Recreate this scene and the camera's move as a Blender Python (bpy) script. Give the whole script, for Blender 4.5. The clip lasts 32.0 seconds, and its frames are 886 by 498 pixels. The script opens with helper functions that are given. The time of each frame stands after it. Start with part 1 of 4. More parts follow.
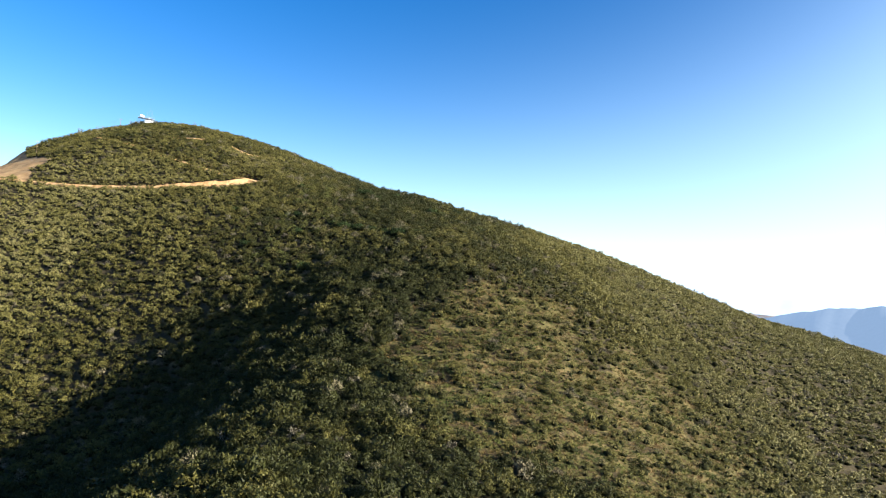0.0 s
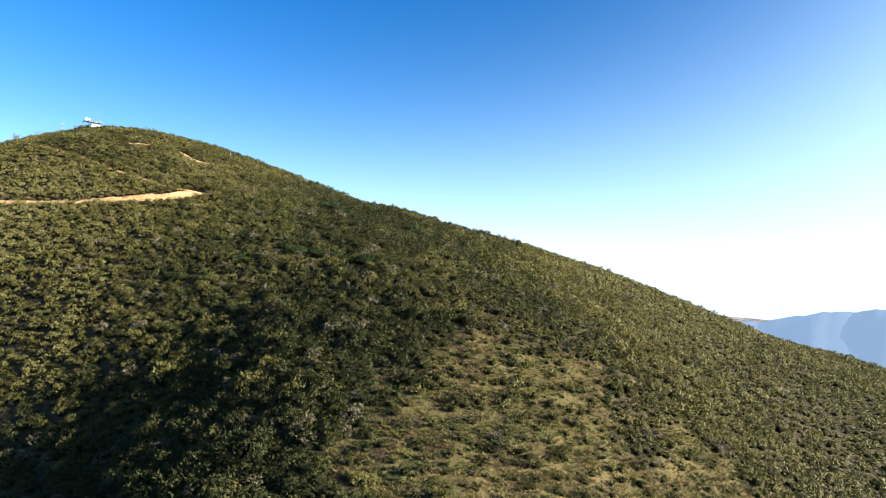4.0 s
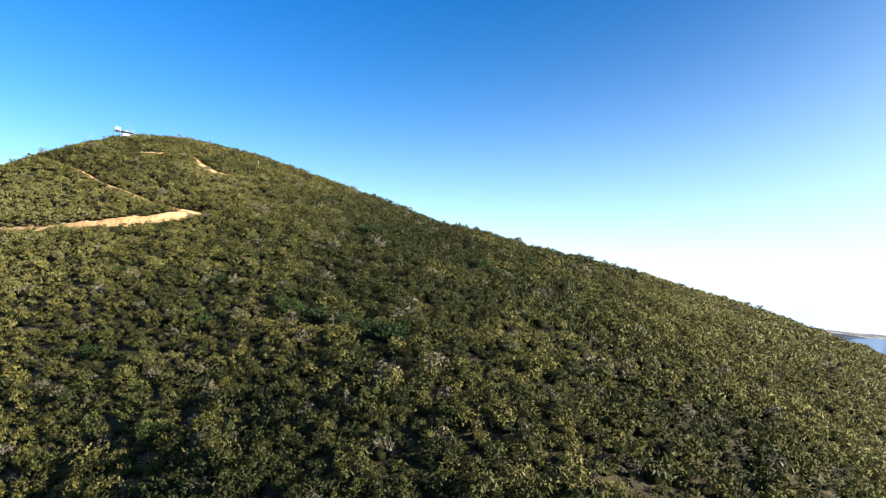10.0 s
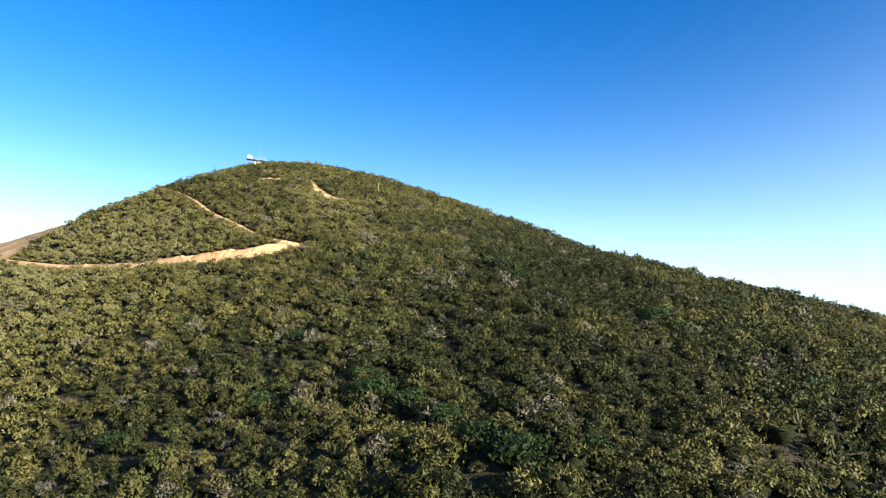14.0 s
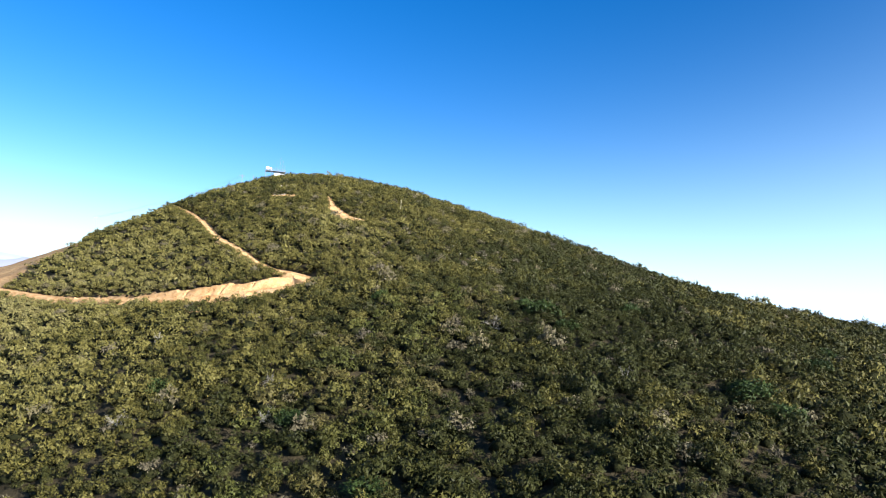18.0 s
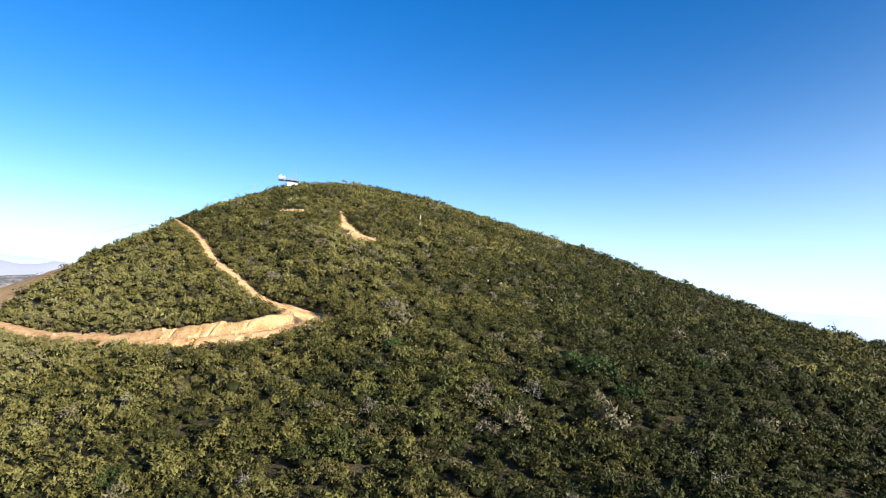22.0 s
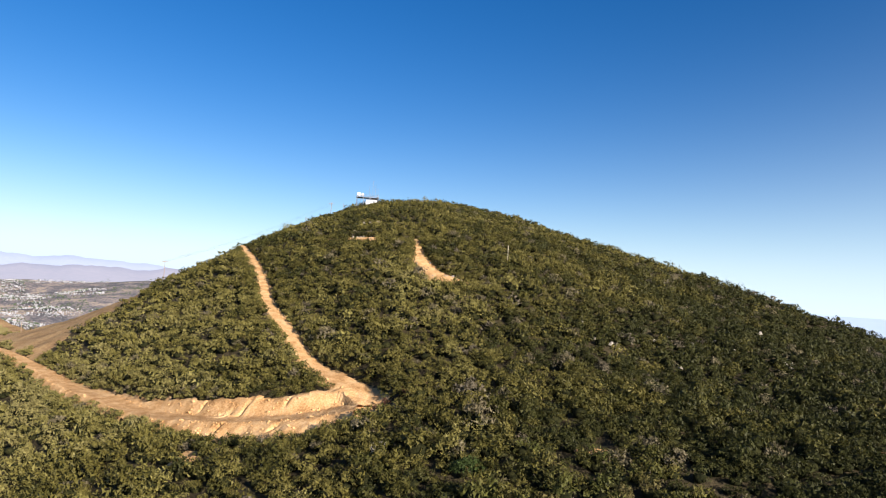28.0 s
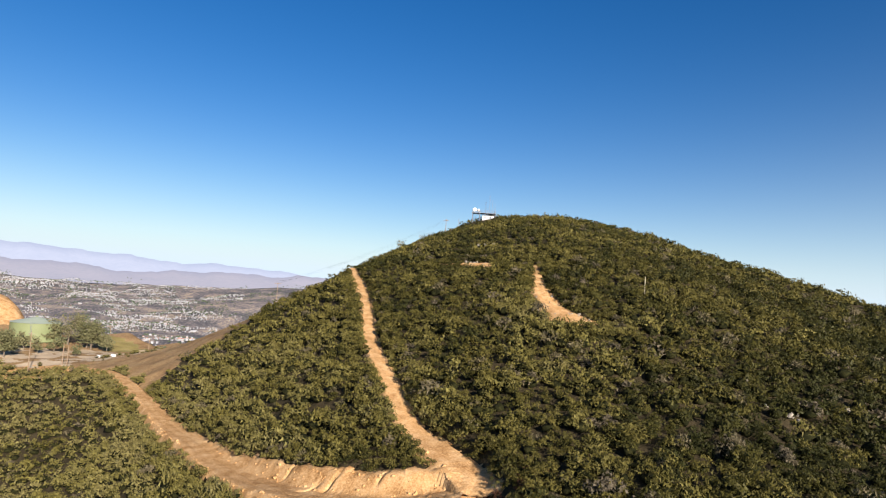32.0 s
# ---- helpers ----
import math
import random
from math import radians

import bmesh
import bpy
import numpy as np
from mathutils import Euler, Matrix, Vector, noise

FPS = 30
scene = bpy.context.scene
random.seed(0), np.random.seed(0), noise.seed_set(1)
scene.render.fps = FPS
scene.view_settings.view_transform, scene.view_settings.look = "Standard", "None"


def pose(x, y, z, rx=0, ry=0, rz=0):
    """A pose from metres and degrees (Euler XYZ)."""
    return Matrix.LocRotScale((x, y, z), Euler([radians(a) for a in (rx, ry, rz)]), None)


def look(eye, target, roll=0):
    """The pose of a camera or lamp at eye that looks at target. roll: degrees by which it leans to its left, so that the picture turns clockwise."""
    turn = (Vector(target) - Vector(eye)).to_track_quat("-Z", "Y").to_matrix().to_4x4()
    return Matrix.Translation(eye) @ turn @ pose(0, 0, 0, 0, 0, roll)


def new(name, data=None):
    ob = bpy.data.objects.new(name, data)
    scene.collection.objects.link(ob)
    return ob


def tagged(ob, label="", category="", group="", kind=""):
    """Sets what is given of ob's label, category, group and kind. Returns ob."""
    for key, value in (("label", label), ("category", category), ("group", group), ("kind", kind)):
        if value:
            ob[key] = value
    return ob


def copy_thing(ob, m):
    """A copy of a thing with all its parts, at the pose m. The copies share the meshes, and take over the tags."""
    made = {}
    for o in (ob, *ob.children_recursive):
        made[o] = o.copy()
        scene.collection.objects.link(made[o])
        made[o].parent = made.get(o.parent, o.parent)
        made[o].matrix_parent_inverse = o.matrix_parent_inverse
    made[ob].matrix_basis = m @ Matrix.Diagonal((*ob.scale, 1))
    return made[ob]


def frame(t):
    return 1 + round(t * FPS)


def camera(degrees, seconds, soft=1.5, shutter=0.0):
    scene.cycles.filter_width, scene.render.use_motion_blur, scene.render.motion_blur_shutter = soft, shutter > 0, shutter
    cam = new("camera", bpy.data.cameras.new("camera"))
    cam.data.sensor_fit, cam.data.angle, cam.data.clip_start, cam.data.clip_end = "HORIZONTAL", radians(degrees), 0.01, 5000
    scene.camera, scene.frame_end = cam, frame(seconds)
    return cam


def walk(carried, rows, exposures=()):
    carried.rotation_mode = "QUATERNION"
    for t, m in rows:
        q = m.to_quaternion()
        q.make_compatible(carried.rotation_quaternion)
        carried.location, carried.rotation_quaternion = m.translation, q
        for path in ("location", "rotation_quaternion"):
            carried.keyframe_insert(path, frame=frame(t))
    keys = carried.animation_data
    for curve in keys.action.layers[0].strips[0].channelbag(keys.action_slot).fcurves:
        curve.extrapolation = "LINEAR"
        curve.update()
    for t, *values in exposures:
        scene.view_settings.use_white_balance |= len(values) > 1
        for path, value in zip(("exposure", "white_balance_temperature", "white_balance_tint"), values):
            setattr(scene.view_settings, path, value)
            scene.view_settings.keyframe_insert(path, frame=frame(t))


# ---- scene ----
cam = camera(68, 32.0, soft=1.15)
# seconds, x, y, z, heading to the right of north, pitch, lean
PATH = (
    (0, -0.00, 0.02, 0.00, 0.17, 1.89, -5.28),
    (1, 0.31, 12.19, 2.52, -0.37, 1.97, -5.28),
    (2, 0.60, 24.82, 4.93, -0.39, 2.16, -5.14),
    (3, 1.11, 37.63, 7.16, 0.31, 2.23, -4.91),
    (3.5, 1.38, 44.10, 8.22, 0.70, 2.31, -4.80),
    (5.5, 2.44, 69.33, 11.98, 2.13, 2.62, -4.44),
    (6, 2.49, 75.28, 13.13, 2.35, 2.63, -4.69),
    (7, 2.47, 87.52, 15.65, 2.42, 2.43, -4.39),
    (8, 2.75, 100.97, 18.00, 0.88, 2.31, -4.39),
    (9, 2.95, 115.30, 19.71, -2.26, 2.33, -4.66),
    (10, 2.40, 129.45, 20.91, -6.39, 2.63, -4.39),
    (11, 1.21, 142.67, 22.00, -10.62, 3.03, -4.18),
    (12, -0.42, 154.01, 23.17, -14.32, 3.34, -4.16),
    (13, -2.17, 163.06, 24.62, -17.05, 3.47, -4.14),
    (14, -3.63, 170.28, 26.14, -19.14, 3.60, -4.28),
    (14.5, -4.43, 173.54, 27.00, -19.93, 3.69, -4.35),
    (16.5, -8.19, 184.03, 31.40, -21.16, 3.60, -4.13),
    (17, -9.11, 186.45, 32.44, -21.39, 3.58, -4.12),
    (18, -11.00, 191.35, 34.53, -21.86, 3.56, -4.08),
    (19, -12.92, 196.25, 36.44, -22.37, 3.53, -4.04),
    (20, -14.99, 201.11, 38.24, -22.79, 3.51, -3.90),
    (21, -17.20, 206.07, 40.05, -23.21, 3.42, -3.81),
    (22, -19.59, 211.00, 41.87, -23.91, 3.38, -3.66),
    (23, -21.93, 215.78, 43.63, -24.88, 3.36, -3.74),
    (24, -23.90, 220.31, 45.28, -26.15, 3.30, -3.68),
    (25, -25.53, 224.52, 46.94, -27.44, 3.24, -3.56),
    (25.5, -26.34, 226.59, 47.74, -28.02, 3.24, -3.53),
    (27.5, -30.94, 235.65, 50.68, -31.02, 3.28, -3.71),
    (28, -32.14, 237.69, 51.59, -31.89, 3.24, -3.77),
    (29, -34.63, 241.76, 53.40, -34.11, 3.14, -3.93),
    (30, -37.30, 245.78, 54.97, -36.61, 3.13, -4.06),
    (31, -40.01, 249.53, 56.35, -39.16, 3.19, -4.15),
    (32, -42.66, 252.98, 57.60, -42.38, 3.14, -4.18),
)
# seconds, stops, white balance
EXPOSURE = ((0, 1.97, 6080, 7), (3, 1.97, 6080, 7), (7, 1.97, 6060, 7), (10, 1.93, 5980, 7), (14, 1.87, 5750, 8), (19, 1.79, 5800, 8), (23, 1.65, 5950, 10), (26, 1.42, 6150, 12), (28, 1.30, 6420, 14), (32, 1.10, 6580, 14))
walk(cam, [(t, pose(x, y, z, 90 + p, 0, -h) @ pose(0, 0, 0, 0, 0, -r)) for t, x, y, z, h, p, r in PATH], EXPOSURE)

# ---- sky and sun ----
SUN_AZIMUTH, SUN_HEIGHT = 110, 20
world = bpy.data.worlds.new("sky")
scene.world = world
world.use_nodes = True
wn = world.node_tree.nodes
sky = wn.new("ShaderNodeTexSky")
sky.sky_type = "NISHITA"
sky.sun_disc = False
sky.sun_elevation, sky.sun_rotation = radians(SUN_HEIGHT), radians(SUN_AZIMUTH)
sky.altitude, sky.air_density, sky.dust_density, sky.ozone_density = 300, 1.0, 0.25, 4.0
wn["Background"].inputs["Strength"].default_value = 0.052
deep = wn.new("ShaderNodeHueSaturation")
deep.inputs["Saturation"].default_value, deep.inputs["Hue"].default_value = 1.3, 0.507
links = world.node_tree.links
links.new(sky.outputs[0], deep.inputs["Color"])
# pale haze that thickens towards the horizon, and more so on the sun's side
coord, split, rise, thick = wn.new("ShaderNodeTexCoord"), wn.new("ShaderNodeSeparateXYZ"), wn.new("ShaderNodeMath"), wn.new("ShaderNodeMath")
links.new(coord.outputs["Generated"], split.inputs[0])
rise.operation, rise.use_clamp = "SUBTRACT", True
rise.inputs[0].default_value = 1.0
links.new(split.outputs["Z"], rise.inputs[1])
side, power = wn.new("ShaderNodeVectorMath"), wn.new("ShaderNodeMapRange")
side.operation = "DOT_PRODUCT"
side.inputs[1].default_value = (math.sin(radians(SUN_AZIMUTH)), math.cos(radians(SUN_AZIMUTH)), 0)
links.new(coord.outputs["Generated"], side.inputs[0])
power.inputs["From Min"].default_value, power.inputs["From Max"].default_value = -0.92, 0.3
power.inputs["To Min"].default_value, power.inputs["To Max"].default_value = 15.0, 2.4
links.new(side.outputs["Value"], power.inputs["Value"])
thick.operation = "POWER"
links.new(rise.outputs[0], thick.inputs[0])
links.new(power.outputs[0], thick.inputs[1])
haze = wn.new("ShaderNodeMix")
haze.data_type = "RGBA"
haze.inputs["B"].default_value = (6.7, 8.4, 9.7, 1)
links.new(thick.outputs[0], haze.inputs["Factor"])
links.new(deep.outputs[0], haze.inputs["A"])
links.new(haze.outputs["Result"], wn["Background"].inputs["Color"])
sun = new("sun", bpy.data.lights.new("sun", "SUN"))
sun.data.energy, sun.data.angle, sun.data.color = 5.0, radians(0.55), (1.0, 0.91, 0.78)
sa, sh = radians(SUN_AZIMUTH), radians(SUN_HEIGHT)
sun.matrix_world = look((0, 0, 0), (-math.sin(sa) * math.cos(sh), -math.cos(sa) * math.cos(sh), -math.sin(sh)))


# ---- materials ----
def material(name, colours, scale=1.0, rough=0.85, bump=0.3, bump_scale=None, metal=0.0, detail=6.0, spread=(0.3, 0.7)):
    """A mottled surface: colours along a ramp driven by noise at two scales, with fine relief."""
    m = bpy.data.materials.new(name)
    m.use_nodes = True
    nodes, links = m.node_tree.nodes, m.node_tree.links
    bsdf = nodes["Principled BSDF"]
    bsdf.inputs["Roughness"].default_value, bsdf.inputs["Metallic"].default_value = rough, metal
    bsdf.inputs["Specular IOR Level"].default_value = 0.25 if rough < 0.95 else 0.06
    geo = nodes.new("ShaderNodeNewGeometry")
    coarse, fine = nodes.new("ShaderNodeTexNoise"), nodes.new("ShaderNodeTexNoise")
    for n, s in ((coarse, scale), (fine, scale * 9.3)):
        n.inputs["Scale"].default_value, n.inputs["Detail"].default_value = s, detail
        links.new(geo.outputs["Position"], n.inputs["Vector"])
    mix = nodes.new("ShaderNodeMath")
    mix.operation = "MULTIPLY_ADD"
    mix.inputs[1].default_value = 0.5
    half = nodes.new("ShaderNodeMath")
    half.operation = "MULTIPLY"
    half.inputs[1].default_value = 0.5
    links.new(coarse.outputs[0], half.inputs[0])
    links.new(fine.outputs[0], mix.inputs[0])
    links.new(half.outputs[0], mix.inputs[2])
    ramp = nodes.new("ShaderNodeValToRGB")
    els = ramp.color_ramp.elements
    while len(els) < len(colours):
        els.new(0.5)
    for i, (e, c) in enumerate(zip(els, colours)):
        e.position = spread[0] + (spread[1] - spread[0]) * i / max(1, len(colours) - 1)
        e.color = (*c, 1)
    links.new(mix.outputs[0], ramp.inputs[0])
    links.new(ramp.outputs[0], bsdf.inputs["Base Color"])
    if bump:
        b = nodes.new("ShaderNodeBump")
        b.inputs["Strength"].default_value, b.inputs["Distance"].default_value = bump, 0.6 / (bump_scale or scale * 4)
        rel = nodes.new("ShaderNodeTexNoise")
        rel.inputs["Scale"].default_value, rel.inputs["Detail"].default_value = bump_scale or scale * 4, 8
        links.new(geo.outputs["Position"], rel.inputs["Vector"])
        links.new(rel.outputs[0], b.inputs["Height"])
        links.new(b.outputs[0], bsdf.inputs["Normal"])
    return m


def leaf_material(name, colours, own=False, through_leaf=0.06):
    """Foliage: the hue of each plant from its tone, with leaf-to-leaf variation, and light that passes the leaves."""
    m = bpy.data.materials.new(name)
    m.use_nodes = True
    nodes, links = m.node_tree.nodes, m.node_tree.links
    bsdf, out = nodes["Principled BSDF"], nodes["Material Output"]
    bsdf.inputs["Roughness"].default_value = 0.6
    bsdf.inputs["Specular IOR Level"].default_value = 0.12
    if own:
        tone = nodes.new("ShaderNodeObjectInfo").outputs["Random"]
    else:
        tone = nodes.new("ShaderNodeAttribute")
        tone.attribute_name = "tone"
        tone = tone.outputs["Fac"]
    ramp = nodes.new("ShaderNodeValToRGB")
    ramp.color_ramp.interpolation = "LINEAR"
    els = ramp.color_ramp.elements
    while len(els) < len(colours):
        els.new(0.5)
    for i, (e, c) in enumerate(zip(els, colours)):
        e.position, e.color = i / (len(colours) - 1), (*c, 1)
    links.new(tone, ramp.inputs[0])
    geo = nodes.new("ShaderNodeNewGeometry")
    hsv = nodes.new("ShaderNodeHueSaturation")
    span = nodes.new("ShaderNodeMapRange")
    span.inputs["To Min"].default_value, span.inputs["To Max"].default_value = 0.74, 1.3
    links.new(geo.outputs["Random Per Island"], span.inputs["Value"])
    links.new(span.outputs[0], hsv.inputs["Value"])
    links.new(ramp.outputs[0], hsv.inputs["Color"])
    links.new(hsv.outputs[0], bsdf.inputs["Base Color"])
    if through_leaf:
        tr, ms = nodes.new("ShaderNodeBsdfTranslucent"), nodes.new("ShaderNodeMixShader")
        links.new(hsv.outputs[0], tr.inputs["Color"])
        ms.inputs[0].default_value = through_leaf
        links.new(bsdf.outputs[0], ms.inputs[1])
        links.new(tr.outputs[0], ms.inputs[2])
        links.new(ms.outputs[0], out.inputs["Surface"])
    return m


SOIL = material("soil_and_litter", ((0.022, 0.018, 0.010), (0.045, 0.036, 0.020), (0.080, 0.060, 0.034)), 0.7, 0.95, 0.9, 3.0)
GRASSLAND = material("grassy_ground", ((0.034, 0.027, 0.014), (0.070, 0.047, 0.022), (0.070, 0.068, 0.022), (0.13, 0.092, 0.040)), 0.17, 0.95, 1.0, 2.5, spread=(0.42, 0.58))
FIELD = material("half_green_field", ((0.19, 0.135, 0.06), (0.245, 0.205, 0.075), (0.31, 0.24, 0.12)), 0.2, 0.95, 0.4, 3.0)
DRY_GRASS = material("dry_grass_slope", ((0.19, 0.115, 0.058), (0.28, 0.18, 0.09), (0.34, 0.24, 0.125)), 0.16, 0.95, 0.5, 3.0, spread=(0.36, 0.64))
DIRT = material("graded_dirt", ((0.30, 0.155, 0.058), (0.50, 0.295, 0.13), (0.63, 0.415, 0.215)), 0.45, 0.95, 0.35, 6.0, spread=(0.36, 0.64))
ROCK = material("pale_rock", ((0.15, 0.13, 0.105), (0.26, 0.23, 0.19), (0.38, 0.34, 0.29)), 1.2, 0.9, 0.6)
VALLEY = material("valley_floor", ((0.09, 0.09, 0.095), (0.155, 0.142, 0.145), (0.22, 0.19, 0.18), (0.36, 0.29, 0.22)), 0.012, 0.95, 0.0, spread=(0.42, 0.58))
ASPHALT = material("pale_track", ((0.38, 0.29, 0.19), (0.52, 0.41, 0.28)), 0.3, 0.9, 0.2)
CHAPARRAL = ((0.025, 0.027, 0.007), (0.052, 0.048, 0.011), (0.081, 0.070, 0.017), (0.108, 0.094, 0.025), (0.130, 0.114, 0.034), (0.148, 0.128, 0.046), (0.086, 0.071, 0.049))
# shrub cores: the shade of the gaps is put into their near-black colour
SHADED_CORE = material("shaded_inner_foliage", ((0.006, 0.007, 0.003), (0.013, 0.014, 0.005), (0.036, 0.034, 0.012)), 1.3, 0.95, 1.0, 5.0, spread=(0.36, 0.64))
LEAF = leaf_material("chaparral_leaves", CHAPARRAL)
LEAF_OWN = leaf_material("shrub_leaves", (*CHAPARRAL[:2], (0.060, 0.064, 0.015), CHAPARRAL[2], (0.074, 0.060, 0.026)), own=True)
LEAF_DARK = leaf_material("glossy_dark_leaves", ((0.017, 0.028, 0.007), (0.032, 0.047, 0.012)), own=True)
GRASS = leaf_material("grass_blades", ((0.056, 0.068, 0.018), (0.120, 0.122, 0.030), (0.165, 0.105, 0.040), (0.22, 0.165, 0.085)))
TREE_LEAF = leaf_material("eucalyptus_leaves", ((0.105, 0.105, 0.050), (0.155, 0.145, 0.075)), own=True)
RUST = leaf_material("rusty_dead_leaves", ((0.045, 0.020, 0.012), (0.085, 0.042, 0.025)))
BARK = material("grey_bark", ((0.10, 0.08, 0.06), (0.20, 0.16, 0.12)), 3.0, 0.9, 0.5)
WOOD = material("weathered_pole_wood", ((0.16, 0.11, 0.07), (0.30, 0.22, 0.15)), 3.0, 0.85, 0.3)
DEAD_WOOD = material("grey_dead_wood", ((0.13, 0.115, 0.095), (0.27, 0.245, 0.21)), 3.0, 0.9, 0.2)
PALE_WOOD = material("pale_post", ((0.30, 0.265, 0.19), (0.44, 0.39, 0.29)), 3.0, 0.8, 0.2)
TANK_GREEN = material("green_tank_paint", ((0.15, 0.18, 0.085), (0.19, 0.215, 0.11)), 0.3, 0.6, 0.05)
TANK_ROOF = material("faded_roof_paint", ((0.26, 0.31, 0.24), (0.33, 0.37, 0.30)), 0.3, 0.6, 0.05)
WHITE = material("white_paint", ((0.70, 0.70, 0.68), (0.82, 0.82, 0.80)), 1.0, 0.6, 0.05)
STEEL = material("galvanised_steel", ((0.13, 0.14, 0.17), (0.24, 0.26, 0.30)), 2.0, 0.55, 0.05, metal=0.4)
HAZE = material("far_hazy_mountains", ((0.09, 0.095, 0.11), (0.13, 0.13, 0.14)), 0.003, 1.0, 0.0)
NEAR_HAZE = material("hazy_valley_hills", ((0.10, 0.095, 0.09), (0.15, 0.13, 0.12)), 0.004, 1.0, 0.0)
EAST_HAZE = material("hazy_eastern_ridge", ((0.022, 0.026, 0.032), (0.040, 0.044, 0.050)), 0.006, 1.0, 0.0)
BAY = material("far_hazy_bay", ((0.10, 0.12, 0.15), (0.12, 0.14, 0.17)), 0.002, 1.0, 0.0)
# distance haze, put into the backdrops as blue-grey colour and emission
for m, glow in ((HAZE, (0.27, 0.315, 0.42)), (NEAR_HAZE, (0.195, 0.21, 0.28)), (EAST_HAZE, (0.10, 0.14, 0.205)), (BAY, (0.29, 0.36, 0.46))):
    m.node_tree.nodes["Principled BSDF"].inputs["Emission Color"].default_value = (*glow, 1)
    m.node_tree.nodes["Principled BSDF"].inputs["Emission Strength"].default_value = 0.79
ROOF_RED = material("clay_roof", ((0.35, 0.14, 0.09), (0.45, 0.22, 0.15)), 0.2, 0.9, 0.0)
ROOF_GREY = material("grey_roof", ((0.22, 0.22, 0.23), (0.38, 0.38, 0.40)), 0.05, 0.9, 0.0)
WALL_WHITE = material("pale_stucco", ((0.17, 0.175, 0.185), (0.44, 0.44, 0.45)), 0.05, 0.9, 0.0)
TOWN_GREEN = material("town_trees", ((0.045, 0.065, 0.035), (0.08, 0.10, 0.055)), 0.02, 0.9, 0.0)
WIRE = material("black_cable", ((0.02, 0.02, 0.02), (0.05, 0.05, 0.05)), 5.0, 0.6, 0.0)


# ---- the lie of the land ----
# heights in metres at the knots of two cubic lattices: the whole hill (75 m apart) and the spur (40 m apart)
HILL = (
    (-45, -17, 9, 26, 25, 17, 37, 66, 95),
    (-61, -35, -7, 19, 26, 25, 59, 86, 109),
    (-74, -54, -28, 3, 28, 52, 87, 102, 115),
    (-75, -66, -45, -10, 32, 69, 87, 96, 107),
    (-60, -62, -46, 0, 40, 59, 69, 78, 90),
    (-35, -28, -12, 13, 35, 36, 50, 60, 71),
    (-43, -39, -21, -2, 16, 25, 27, 38, 50),
    (-66, -63, -48, -27, -7, 8, 14, 22, 32),
    (-86, -74, -55, -32, -17, -10, 0, 8, 16),
    (-101, -81, -58, -34, -21, -17, -12, -6, 1),
)
SPUR = (
    (0, 0, 1, 2, 3, 0, -10, -9, -3),
    (-1, -1, 0, 1, 2, -4, -12, -9, -3),
    (-2, -3, -4, -4, -3, -4, -3, -1, 2),
    (-4, -6, -8, -9, -9, -4, 7, 8, 8),
    (-8, -11, -10, -7, -2, 5, 8, 9, 4),
    (-11, -17, -9, -3, 4, 6, 11, 7, 2),
    (-7, -15, -8, 3, 10, 7, 3, 1, 3),
    (4, 2, 11, 11, 5, 11, 2, -3, 1),
    (3, 5, 19, 15, 3, 5, 7, -1, -4),
    (-3, -3, 4, 7, 4, 7, 10, 4, 0),
    (-3, -3, 0, 3, 3, 4, 7, 5, 1),
)


def cubic(values, x0, y0, step, x, y, clamp):
    """The height of a uniform cubic B-spline lattice at x, y."""
    g = np.array(values, float)
    nx, ny = g.shape
    u, v = (x - x0) / step, (y - y0) / step
    if clamp:
        u, v = np.clip(u, 1, nx - 2.001), np.clip(v, 1, ny - 2.001)
    else:
        u, v = np.clip(u, -3, nx + 3), np.clip(v, -3, ny + 3)
        g = np.pad(g, 6)
        u, v = u + 6, v + 6
    i, j = np.floor(u).astype(int), np.floor(v).astype(int)
    p, q = u - i, v - j

    def weights(s):
        return ((1 - s) ** 3 / 6, (3 * s ** 3 - 6 * s ** 2 + 4) / 6, (-3 * s ** 3 + 3 * s ** 2 + 3 * s + 1) / 6, s ** 3 / 6)

    z = 0.0
    for a, wa in enumerate(weights(p)):
        for b, wb in enumerate(weights(q)):
            z = z + wa * wb * g[i - 1 + a, j - 1 + b]
    return z


def smooth(a, b, x):
    s = np.clip((x - a) / (b - a), 0, 1)
    return s * s * (3 - 2 * s)


def rough(x, y, scale, seed=0):
    """A cheap rolling roughness in -1..1."""
    s, r = 0.0, np.random.RandomState(seed + 11)
    for k in range(7):
        a, ph = r.uniform(0, 6.283), r.uniform(0, 6.283)
        f = (0.6 + 0.35 * k) / scale
        s = s + np.sin((x * math.cos(a) + y * math.sin(a)) * f * 6.283 + ph + 1.3 * np.sin((y * math.cos(a) - x * math.sin(a)) * f * 4.1 + ph * 2))
    return s / 4.2


def polyline(points, step):
    """Points at an even step along a smooth curve through the given ones, with the heading at each."""
    p = np.array(points, float)
    e = np.vstack([2 * p[0] - p[1], p, 2 * p[-1] - p[-2]])
    out = []
    for k in range(1, len(e) - 2):
        n = max(2, int(np.linalg.norm(e[k + 1, :2] - e[k, :2]) / step))
        for s in np.arange(n) / n:
            a, b, c, d = e[k - 1:k + 3]
            out.append(0.5 * (2 * b + (c - a) * s + (2 * a - 5 * b + 4 * c - d) * s ** 2 + (3 * b - a - 3 * c + d) * s ** 3))
    return np.array(out + [p[-1]])


